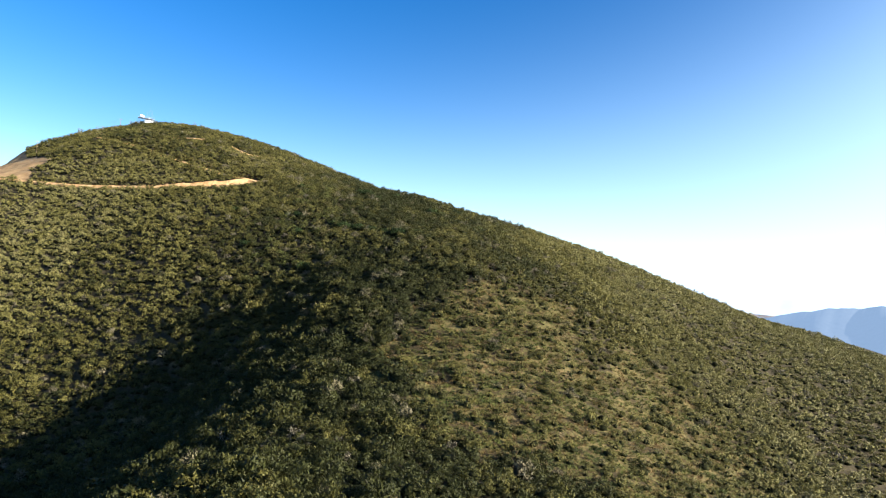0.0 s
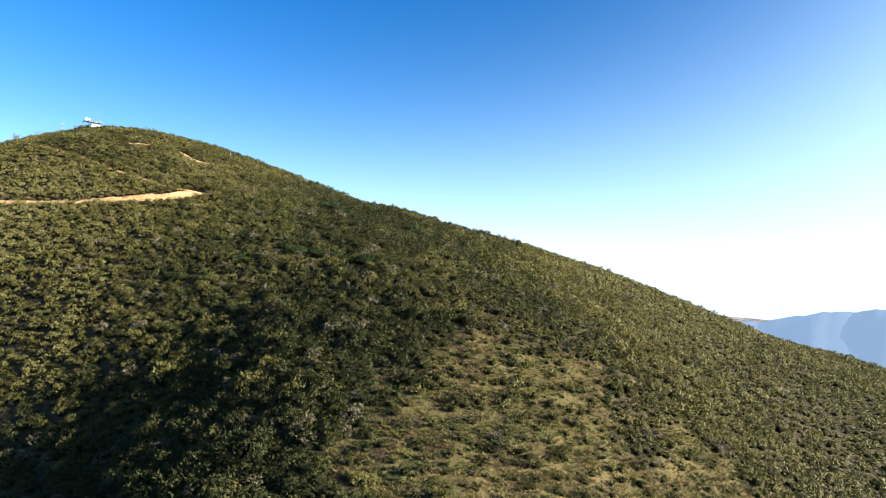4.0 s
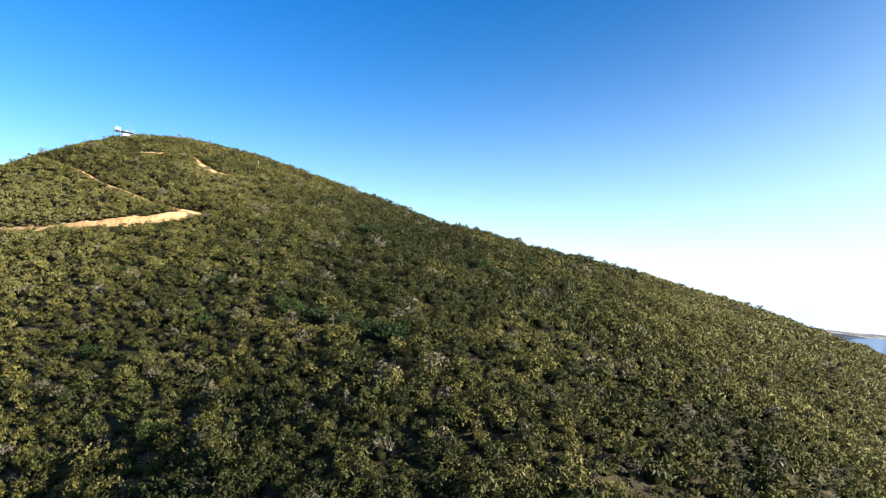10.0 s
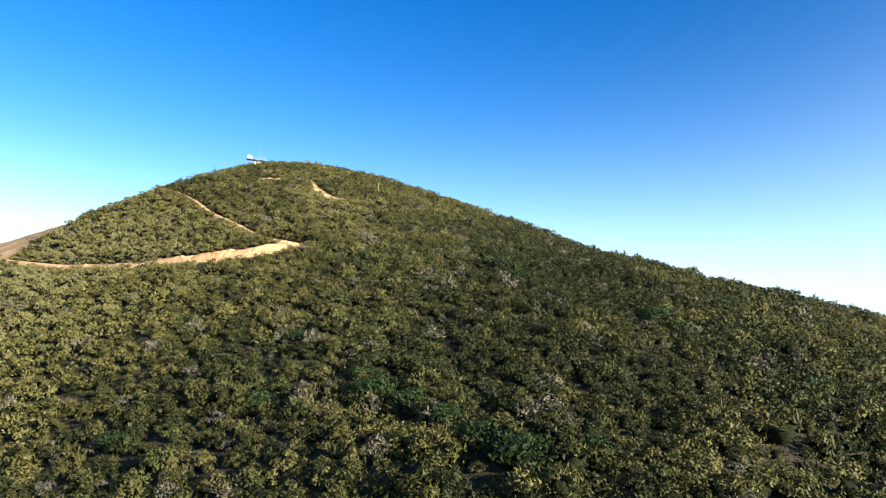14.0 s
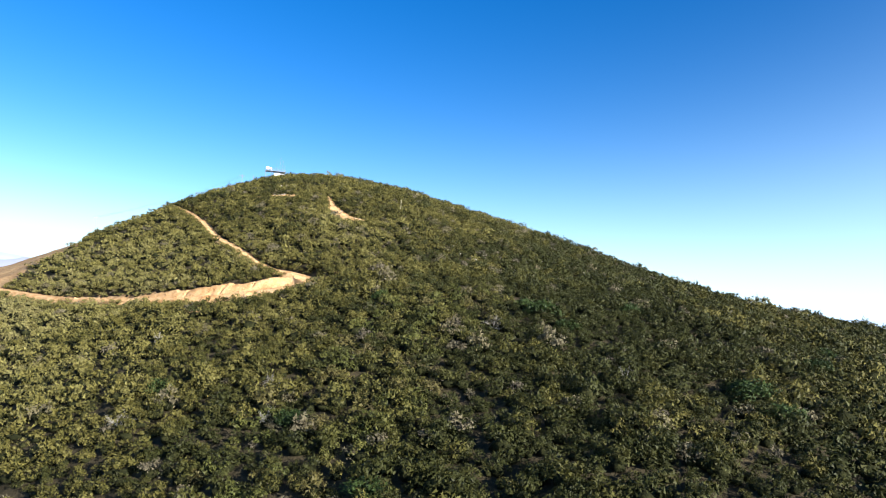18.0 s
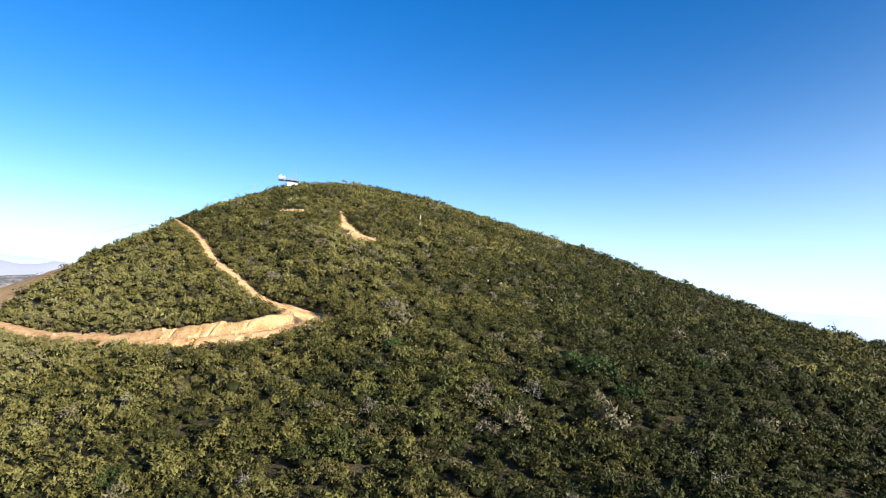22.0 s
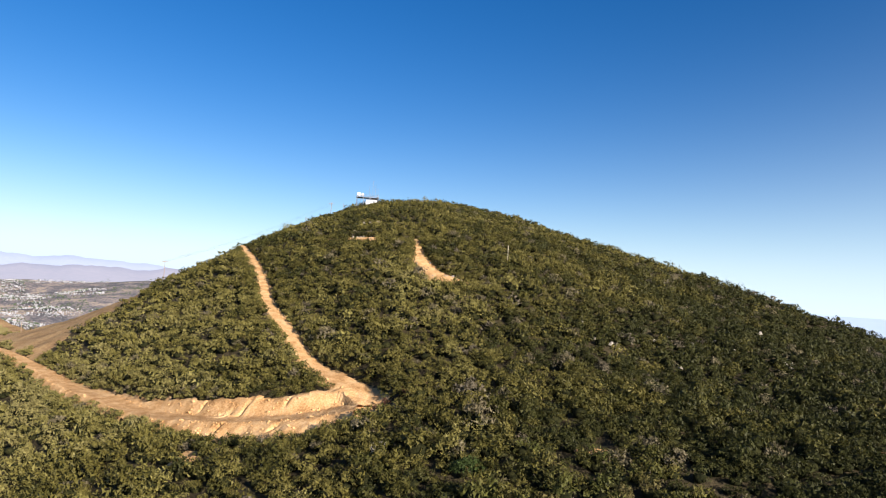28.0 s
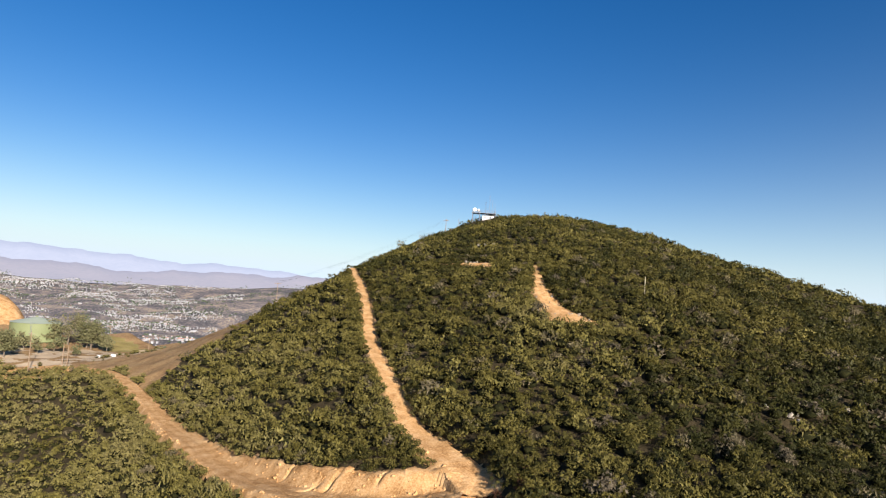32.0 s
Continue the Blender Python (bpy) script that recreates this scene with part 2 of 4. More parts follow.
# dirt roads: x, y, z, half width of the roadway, spread of bare dirt uphill and downhill of it
LOWER = polyline(((-262, 327, 24.5, 1.5, 0.5, 0.7), (-240, 331, 25.8, 1.4, 0.4, 0.6), (-215, 327.3, 25.6, 1.45, 0.4, 0.8), (-195, 323, 25.3, 1.5, 0.5, 1.0),
                  (-172, 317, 25.2, 1.6, 0.7, 1.6), (-154, 313, 26, 1.7, 0.9, 1.3), (-140, 309.5, 26.4, 1.9, 1.5, 1.2), (-127, 307, 27.4, 2.0, 2.3, 1.2),
                  (-115, 306, 29, 2.1, 3.0, 2.8), (-106, 306.5, 30.3, 2.1, 3.5, 4.6), (-97, 308.6, 32, 2.4, 3.4, 5.6), (-90.8, 312, 34, 2.4, 2.0, 4.6)), 0.5)
UPPER = polyline(((-90.8, 312, 34, 2.4, 2.0, 4.6), (-93.2, 316, 35.1, 2.0, 0.7, 1.4), (-99.5, 318.6, 36, 1.75, 0.4, 1.5), (-106, 320.7, 36.6, 1.55, 0.3, 1.0), (-112.4, 323.6, 37.9, 1.45, 0.3, 0.7),
                  (-123, 330.4, 40.7, 1.4, 0.25, 0.6), (-135, 338, 43.5, 1.35, 0.25, 0.6), (-147.7, 347, 46.5, 1.35, 0.25, 0.6), (-163, 359.4, 51, 1.35, 0.25, 0.6),
                  (-184.5, 375.2, 56, 1.4, 0.25, 0.6), (-198.5, 385, 58.6, 1.3, 0.25, 0.5), (-211, 394, 61, 1.3, 0.3, 0.4)), 0.5)
SCRAPE = polyline(((-134, 387, 64, 0.7, 0.3, 0.3), (-128.5, 380.2, 61.4, 0.8, 0.3, 0.5), (-122, 372.5, 58.4, 1.3, 0.3, 1.0), (-113.5, 364.6, 55, 1.8, 0.4, 1.7), (-106, 361.2, 53.4, 1.6, 0.4, 2.1), (-99.5, 360.4, 52.4, 0.8, 0.3, 0.8)), 0.5)
STRIP = polyline(((-167, 386.3, 63.4, 0.5, 0.3, 1.6), (-160, 385.6, 63.5, 0.3, 0.2, 0.5), (-152, 384.6, 63.8, 1.0, 0.4, 2.2), (-144, 383.6, 64.0, 0.6, 0.2, 1.6)), 0.5)
ROADS = (LOWER, UPPER, SCRAPE, STRIP)


def near_road(x, y):
    """For each place: the distance beyond the roadway's edge, the road's height, and how much bare dirt is left (over 0: bare)."""
    edge = np.full(x.shape, 1e3)
    level, bare = np.zeros(x.shape), np.full(x.shape, -1e3)
    close = (x > -285) & (x < -70) & (y > 285) & (y < 415)
    px, py = x[close], y[close]
    e, l, b = edge[close], level[close], bare[close]
    for road in ROADS:
        for k in range(0, len(road), 400):
            seg = road[k:k + 400]
            d = np.hypot(px[:, None] - seg[None, :, 0], py[:, None] - seg[None, :, 1])
            n = d.argmin(1)
            s, dist = seg[n], d[np.arange(len(n)), n]
            up = ((px - s[:, 0]) * -0.35 + (py - s[:, 1]) * 0.93) > 0
            over = dist - s[:, 3]
            spread = np.where(up, s[:, 4], s[:, 5]) - over
            take = over < e
            e, l = np.where(take, over, e), np.where(take, s[:, 2], l)
            b = np.maximum(b, spread)
    edge[close], level[close], bare[close] = e, l, b
    return edge, level, bare


def foothills(x, y):
    """Low brown hills at the foot of the valley."""
    return sum(h * np.exp(-((x + 30 - r * math.sin(radians(a))) / w) ** 2 - ((y - 200 - r * math.cos(radians(a))) / w) ** 2) for a, r, h, w in ((-63.2, 2050, 34, 150), (-70, 2300, 20, 160), (-57, 2900, 60, 260), (-53, 3500, 70, 300), (-70, 2600, 24, 220)))


SWELLS = ((-112, 264, 4.5, 34), (-72, 214, 2.8, 30), (-30, 172, 1.6, 24), (6, 280, 2.6, 30), (88, 284, 4.0, 38), (-48, 346, -4.2, 28), (20, 405, 3.0, 45), (-78, 252, 1.6, 26))


def natural(x, y):
    """The hill before the roads were cut."""
    z = cubic(HILL, -400, 30, 75, x, y, True) + cubic(SPUR, -330, 110, 44, x, y, False)
    crest = np.interp(x, (-260, -200, -120, 260), (505, 490, 440, 430))
    z = z - 45 * (np.clip(y - crest, 0, 400) / 100) ** 2 * np.clip(1.4 - (y - crest) / 400, 0.4, 1)
    z = z + 2.6 * (1 - smooth(5, 15, np.hypot(x + 221, y - 473)))
    # the far flank falls away to the valley
    over = np.clip(np.interp(y, (350, 385, 480), (-244, -268, -300)) - x, 0, 110)
    start = np.interp(x, (-300, -272), (383, 374))
    z = z - 105 * (over / 60) ** 2 * smooth(0, 49, y - start)
    z = z - 70 * (np.clip(-350 - x, 0, 32) / 60) ** 2 * smooth(346, 364, y) * (1 - smooth(0, 49, y - start))
    z = z + 14.5 * np.exp(-((x + 404) / 20) ** 2 - ((y - 333) / 24) ** 2)
    z = z - 0.5 * smooth(0, 90, x) * smooth(215, 260, y)
    z = z - 2.0 * smooth(-20, 15, x) * smooth(310, 345, y) * (1 - smooth(50, 110, x))
    z = z - 0.2 * np.exp(-((x + 185) / 70) ** 2 - ((y - 465) / 50) ** 2)
    # low swells of the flanks
    for sx, sy, h, wide in SWELLS:
        z = z + h * np.exp(-((x - sx) / wide) ** 2 - ((y - sy) / wide) ** 2)
    z = z - 0.14 * np.clip(x - 150, 0, 260) * smooth(120, 230, x)
    out = np.hypot(np.maximum(np.maximum(-420 - x, x - 250), 0), np.maximum(np.maximum(60 - y, y - 600), 0))
    far = np.hypot(x, y - 300)
    floor = -165 + 150 * smooth(2000, 4700, far) + 16 * rough(x, y, 900, 3) + 9 * rough(x, y, 330, 4)
    az = np.degrees(np.arctan2(x, y - 50))
    # dark shoulder to the north
    ridge = 150 * np.exp(-((far - 1500) / 260) ** 2) * np.exp(-((az - 9) / 5.0) ** 2)
    floor = floor + ridge * (1 + 0.16 * rough(x, y, 520, 5)) + foothills(x, y)
    z = z + (floor - z) * smooth(0, 620, out)
    return z


def ground_height(x, y):
    x, y = np.asarray(x, float), np.asarray(y, float)
    z = natural(x, y) + 0.35 * rough(x, y, 23, 1) + 0.12 * rough(x, y, 7, 2)
    edge, level, bare = near_road(x, y)
    return z + (level - z) * (1 - smooth(0.0, 2.4, edge)), bare


def mesh_object(name, verts, faces, mats, parent=None, face_mat=None, shade=False):
    me = bpy.data.meshes.new(name)
    verts, faces = np.asarray(verts, np.float32), np.asarray(faces, np.int32)
    n, k = faces.shape
    me.vertices.add(len(verts))
    me.vertices.foreach_set("co", verts.ravel())
    me.loops.add(n * k)
    me.loops.foreach_set("vertex_index", faces.ravel())
    me.polygons.add(n)
    me.polygons.foreach_set("loop_start", np.arange(0, n * k, k, dtype=np.int32))
    for m in mats:
        me.materials.append(m)
    if face_mat is not None:
        me.polygons.foreach_set("material_index", np.asarray(face_mat, np.int32))
    me.polygons.foreach_set("use_smooth", np.full(n, shade) if not isinstance(shade, np.ndarray) else shade)
    me.update(calc_edges=True)
    ob = new(name, me)
    ob.parent = parent
    return ob


def part(name, bm, mat, parent=None, label="", shade=False):
    """Links a bmesh as one mesh object under a thing or a part."""
    me = bpy.data.meshes.new(name)
    bm.to_mesh(me)
    bm.free()
    me.materials.append(mat)
    for p in me.polygons:
        p.use_smooth = shade
    ob = new(name, me)
    ob.parent = parent
    if label:
        ob["label"] = label
    return ob


def grow(start, stop, first, factor):
    """Coordinates that step ever wider from start to stop."""
    out, s, x = [], first, start
    while abs(stop - x) > s:
        x += math.copysign(s, stop - start)
        out.append(x)
        s *= factor
    return out + [stop]


xs = np.array(sorted(grow(-345, -4900, 3, 1.11)) + list(np.arange(-345, -291, 2.0)) + list(np.arange(-291, -80.1, 1.0)) + list(np.arange(-78, 200.1, 2.0)) + grow(200, 4900, 3, 1.11))
ys = np.array(sorted(grow(70, -4600, 3, 1.11)) + list(np.arange(70, 292, 2.0)) + list(np.arange(292, 394.1, 1.0)) + list(np.arange(396, 500.1, 2.0)) + grow(500, 4900, 3, 1.11))
GX, GY = np.meshgrid(xs, ys, indexing="ij")
GZ, GB = ground_height(GX.ravel(), GY.ravel())
GZ = GZ - 0.5 * smooth(-1.5, 0.2, GB)
nx, ny = GX.shape
ii = (np.arange(nx - 1)[:, None] * ny + np.arange(ny - 1)[None, :]).ravel()
faces = np.stack([ii, ii + ny, ii + ny + 1, ii + 1], 1)
fx, fy = GX.ravel()[ii] + 1, GY.ravel()[ii] + 1


def tan_slope(x, y):
    """Over 0 on the bare dry-grass flank that falls to the saddle."""
    return np.minimum(np.interp(y, (322, 345, 359, 385, 470), (-203, -217, -216, -244, -303)) - x, y - np.interp(x, (-262, -240, -215), (329, 333, 329.5))) + 2 * rough(x, y, 30, 7)


def yard(x, y):
    """Over 0 on the worn ground about the tank and the saddle."""
    return np.minimum(42 - np.hypot((x + 312) / 1.5, y - 352) + 4 * rough(x, y, 25, 8), y - np.interp(x, (-300, -285, -262, -240), (305, 316, 328, 332)))


def bare_spot(x, y):
    """Over 0 on small slips of bare earth between the shrubs."""
    return np.max([r - np.hypot(x - sx, (y - sy) * 1.4) for sx, sy, r in ((-55, 310, 1.9), (-163, 310, 1.5), (-107, 296.5, 2.0), (-100, 298.5, 1.3), (-28, 330, 1.6), (-12, 300, 1.4))], axis=0)


def grass_patch(x, y):
    """Over 0 on the open grassy nose of the spur."""
    u = (x - 34) * 0.92 + (y - 150) * -0.39
    v = (x - 34) * 0.39 + (y - 150) * 0.92
    strip = 1.6 * np.exp(-((x - 44 - 0.25 * (y - 170)) / 4.5) ** 2) * smooth(158, 172, y)
    return 1 - (u / 43) ** 2 - (v / 46) ** 2 + 0.35 * rough(x, y, 26, 9) - strip


ACCESS = polyline(((-345, 313), (-318, 318), (-301, 324), (-298, 332), (-303, 340), (-296, 346)), 2.0)


def access_track(x, y):
    d = np.full(x.shape, 1e3)
    close = (x > -360) & (x < -260) & (y > 300) & (y < 360)
    d[close] = np.hypot(x[close][:, None] - ACCESS[:, 0], y[close][:, None] - ACCESS[:, 1]).min(1)
    return d


fm = np.zeros(len(faces), np.int32)
fm[(tan_slope(fx, fy) > 0) | (yard(fx, fy) > 0)] = 1
fm[grass_patch(fx, fy) > -0.1] = 6
fm[(near_road(fx, fy)[2] > 0.7) | (bare_spot(fx, fy) > -0.4)] = 4
fm[(yard(fx, fy) > 3) & (fx > -325) & (fx < -272) & (rough(fx, fy, 20, 26) > 0.0)] = 3
fm[access_track(fx, fy) < 3.2] = 3
fm[np.hypot((fx + 334) / 18, (fy - 371) / 9) + 0.2 * rough(fx, fy, 12, 19) < 1] = 5
fm[(np.hypot(fx + 401, fy - 334) < 27) | ((np.hypot(fx + 268, (fy - 322) * 1.6) < 15) & (rough(fx, fy, 14, 6) > -0.1))] = 4
fm[np.hypot(np.maximum(np.maximum(-450 - fx, fx - 330), 0), np.maximum(np.maximum(20 - fy, fy - 620), 0)) > 60] = 2
fm[(fm == 2) & (fx < -200) & (np.hypot(fx + 30, fy - 200) < 1980) & (rough(fx, fy, 300, 33) + 0.5 * rough(fx, fy, 110, 34) > -0.35)] = 1
ground = mesh_object("ground", np.stack([GX.ravel(), GY.ravel(), GZ], 1), faces, (SOIL, DRY_GRASS, VALLEY, ASPHALT, DIRT, FIELD, GRASSLAND), face_mat=fm, shade=True)
tagged(ground, "brown hillside soil falling to a wide hazy valley", "ground", kind="structure")


def dirt_road(name, road, label, seed):
    """A strip of graded dirt with wheel ruts, windrows and a crumbling cut bank."""
    whole, n = road, len(road)
    at = np.linspace(0, n - 1, 2 * n - 1)
    road = np.stack([np.interp(at, np.arange(n), c) for c in road.T], 1)
    t = np.gradient(road[:, :2], axis=0)
    t /= np.linalg.norm(t, axis=1)[:, None]
    side = np.stack([-t[:, 1], t[:, 0]], 1)
    across = np.linspace(-11, 11, 67)
    x = road[:, None, 0] + side[:, None, 0] * across
    y = road[:, None, 1] + side[:, None, 1] * across
    z, bare = ground_height(x.ravel(), y.ravel())
    z, bare = z.reshape(x.shape), bare.reshape(x.shape)
    rut = -0.13 * (np.exp(-((np.abs(across) - 0.85) / 0.28) ** 2))[None, :]
    out = np.maximum(0, np.abs(across)[None, :] - road[:, None, 3])
    bank = np.clip(out / 2.0, 0, 1)
    z = z + rut + 0.018 * rough(x, y, 2.6, seed) + 0.12
    keep = bare + 0.28 * rough(x, y, 6, seed + 2) + 0.15 * rough(x, y, 2.3, seed + 3)
    # slumps of the loose banks, and ledges left by washed-out cracks
    z = z + bank * (0.15 * rough(x, y, 3.1, seed + 1) * rough(x, y, 8, seed + 7) + 0.07 * (0.4 - np.abs(rough(x, y, 1.3, seed + 6))) * (0.5 + 0.5 * rough(x, y, 5, seed + 8)) + 0.08 * rough(x, y, 9, seed + 4))
    for cx, cy, reach in ((-113.7, 308.2, 1.5), (-110.9, 309.3, 1.4), (-121.0, 310.2, 0.8), (-103.5, 311.5, 0.8), (-108.6, 303.2, 0.8), (-98.6, 303.6, 0.9)):
        u, v = (x - cx) * 0.83 - (y - cy) * 0.56, (x - cx) * 0.56 + (y - cy) * 0.83
        u = u + 0.25 * np.sin(v * 2.5)
        z = z - 0.55 * np.exp(-(np.abs(u) / 0.3) ** 3) * np.exp(-(v / reach) ** 4)
    z = z - 0.3 * (1 - smooth(-0.3, 0.7, keep))
    n, m = x.shape
    i = (np.arange(n - 1)[:, None] * m + np.arange(m - 1)[None, :]).ravel()
    f = np.stack([i, i + m, i + m + 1, i + 1], 1)
    keep = keep.ravel()
    # the strip keeps to its own side of the bend
    others = [r for r in ROADS if r is not whole]
    d_own = np.abs(np.broadcast_to(across, x.shape)).ravel()
    d_other = np.full(d_own.shape, 1e3)
    for r in others:
        for k in range(0, len(r), 60):
            d_other = np.minimum(d_other, np.hypot(x.ravel()[:, None] - r[None, k:k + 60, 0], y.ravel()[:, None] - r[None, k:k + 60, 1]).min(1))
    ok = (keep > -0.35) & (d_own < d_other + 2.2)
    f = f[ok[f].all(1)]
    ob = mesh_object(name, np.stack([x.ravel(), y.ravel(), z.ravel()], 1), f, (DIRT,), shade=True)
    return tagged(ob, label, "dirt road", kind="structure")


dirt_road("road", LOWER, "pale orange graded dirt road with a crumbling cut bank", 20)
dirt_road("road_upper", UPPER, "rutted dirt road climbing through shrubs to the ridge", 30)
dirt_road("road_scrape", SCRAPE, "bare scraped patch of orange dirt on the hillside", 40)
dirt_road("road_strip", STRIP, "narrow strip of bare orange dirt and stones", 50)


# ---- plants ----
def icosphere(level):
    bm = bmesh.new()
    bmesh.ops.create_icosphere(bm, subdivisions=level, radius=1)
    bm.verts.ensure_lookup_table()
    v = np.array([q.co[:] for q in bm.verts])
    f = np.array([[w.index for w in q.verts] for q in bm.faces])
    bm.free()
    return v, f


ICO1, ICO2 = icosphere(1), icosphere(2)


def shrub_shape(rng, leaves, leaf, lobes, core, flat=0.8, wild=0.7, outward=1.0):
    """A shrub of radius 1 on the ground: lobes of leaf clumps round a lumpy inner mass. Returns leaf verts (3 each) and core verts, faces."""
    centres = []
    for k in range(lobes):
        a, e = k * 2.4 + rng.uniform(-0.5, 0.5), rng.uniform(0.0, 1.0)
        r = 0.66 * math.sqrt(max(0.0, 1 - e * e)) * rng.uniform(0.75, 1.1)
        centres.append((math.cos(a) * r, math.sin(a) * r, (0.22 + 0.62 * e * rng.uniform(0.8, 1.2)) * flat, rng.uniform(0.24, 0.40)))
    centres = np.array(centres)
    pick = rng.randint(0, lobes, leaves)
    d = rng.normal(size=(leaves, 3))
    d[:, 2] = np.abs(d[:, 2]) * 1.1 - 0.2
    d /= np.linalg.norm(d, axis=1)[:, None]
    c = centres[pick]
    pos = c[:, :3] + d * c[:, 3:] * (1.0 - 0.3 * rng.uniform(size=(leaves, 1)) ** 1.5 + 0.12 * rng.normal(size=(leaves, 1)).clip(-1, 1.6))
    nrm = d + rng.normal(scale=wild, size=(leaves, 3))
    nrm /= np.linalg.norm(nrm, axis=1)[:, None]
    # sprays point outward and up
    a = (d + (0, 0, 0.5)) * outward + rng.normal(scale=0.7, size=(leaves, 3))
    a -= nrm * (a * nrm).sum(1)[:, None]
    a /= np.linalg.norm(a, axis=1)[:, None]
    b = np.cross(nrm, a)
    size = leaf * rng.uniform(0.55, 1.4, (leaves, 1))
    a, b = a * size, b * size * rng.uniform(0.3, 0.6, (leaves, 1))
    quad = np.stack([pos - a * 0.7 - b, pos - a * 0.5 + b, pos + a * 1.2], 1).reshape(-1, 3)
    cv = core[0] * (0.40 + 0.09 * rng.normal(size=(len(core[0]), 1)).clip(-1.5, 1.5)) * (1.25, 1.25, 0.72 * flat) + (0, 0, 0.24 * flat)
    return quad, cv, core[1]


def plant_mesh(name, quad, cv, cf, mats, tone=0.5):
    nq = len(quad) // 3
    return mesh_object(name, np.vstack([quad, cv]), np.vstack([np.arange(nq * 3).reshape(nq, 3), cf + nq * 3]), (*mats, SHADED_CORE), face_mat=np.repeat((0, 1), (nq, len(cf))), shade=np.repeat((False, True), (nq, len(cf))))


def scatter(name, places, shapes, mat, label, category, rng, tones):
    """Joins a shrub at every place (x, y, z, radius) into one mesh, each with its own tone."""
    nv = [len(q) + len(cv) for q, cv, cf in shapes]
    vs, fs, ts, ms, base = [], [], [], [], 0
    which = rng.randint(0, len(shapes), len(places))
    turn = rng.uniform(0, 6.283, len(places))
    tall = rng.uniform(0.8, 1.25, len(places))
    for k, (q, cv, cf) in enumerate(shapes):
        sel = np.where(which == k)[0]
        if not len(sel):
            continue
        v = np.vstack([q, cv])
        nq = len(q) // 3
        f = np.vstack([np.arange(nq * 3).reshape(nq, 3), cf + nq * 3])
        c, s = np.cos(turn[sel])[:, None], np.sin(turn[sel])[:, None]
        r = places[sel, 3][:, None]
        X = (v[:, 0] * c - v[:, 1] * s) * r + places[sel, 0][:, None]
        Y = (v[:, 0] * s + v[:, 1] * c) * r + places[sel, 1][:, None]
        Z = v[:, 2] * r * tall[sel][:, None] + places[sel, 2][:, None]
        vs.append(np.stack([X, Y, Z], -1).reshape(-1, 3).astype(np.float32))
        fs.append((f[None] + (np.arange(len(sel)) * len(v))[:, None, None]).reshape(-1, 3) + base)
        ts.append(np.repeat(tones[sel], len(v)))
        ms.append(np.tile(np.repeat((0, 1), (nq, len(cf))), len(sel)))
        base += len(sel) * len(v)
    ob = mesh_object(name, np.concatenate(vs), np.concatenate(fs), (mat, SHADED_CORE), face_mat=np.concatenate(ms), shade=np.concatenate(ms) > 0)
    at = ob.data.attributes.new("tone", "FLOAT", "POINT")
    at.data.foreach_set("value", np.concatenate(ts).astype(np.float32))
    return tagged(ob, label, category, kind="stuff")


def jitter_grid(x0, x1, y0, y1, cell, rng):
    gx, gy = np.meshgrid(np.arange(x0, x1, cell), np.arange(y0, y1, cell), indexing="ij")
    return (gx + rng.uniform(-0.45, 0.45, gx.shape) * cell).ravel(), (gy + rng.uniform(-0.45, 0.45, gy.shape) * cell).ravel()


def valley_line(x, y):
    """Distance from the line that runs up the gully to the spur."""
    ax, ay, bx, by = -5.0, 90.0, -55.0, 300.0
    s = np.clip(((x - ax) * (bx - ax) + (y - ay) * (by - ay)) / ((bx - ax) ** 2 + (by - ay) ** 2), 0, 1)
    return np.hypot(x - ax - s * (bx - ax), y - ay - s * (by - ay))


def in_view(x, y):
    """The slopes that can be seen from the air over the gully."""
    lo = np.interp(x, (-330, -240, -180, -120, -60, -20, 20, 60, 120, 180, 250), (305, 292, 250, 170, 98, 78, 78, 105, 145, 235, 320))
    hi = np.interp(x, (-330, -260, -200, -120, 260), (470, 520, 512, 465, 457))
    return (y > lo) & (y < hi)


rng = np.random.RandomState(5)
NO_CORE = (np.zeros((3, 3)), np.array([[0, 1, 2]]))
near_shapes = [shrub_shape(rng, 270, 0.096, rng.randint(9, 15), ICO1, rng.uniform(0.9, 1.35), 0.5, 0.9) for k in range(18)]
mid_shapes = [shrub_shape(rng, 125, 0.122, rng.randint(8, 13), ICO1, rng.uniform(0.85, 1.25), 0.42, 0.6) for k in range(14)]
far_shapes = [shrub_shape(rng, 56, 0.152, rng.randint(5, 9), ICO1, rng.uniform(0.65, 0.9), 0.36, 0.15) for k in range(12)]
edge_shapes = [shrub_shape(rng, 150, 0.115, 9, NO_CORE, 1.0) for k in range(8)]


def clear_of_roads(x, y):
    """How far each place lies from bare dirt."""
    return -(near_road(x, y)[2] + 0.28 * rough(x, y, 6, 22))


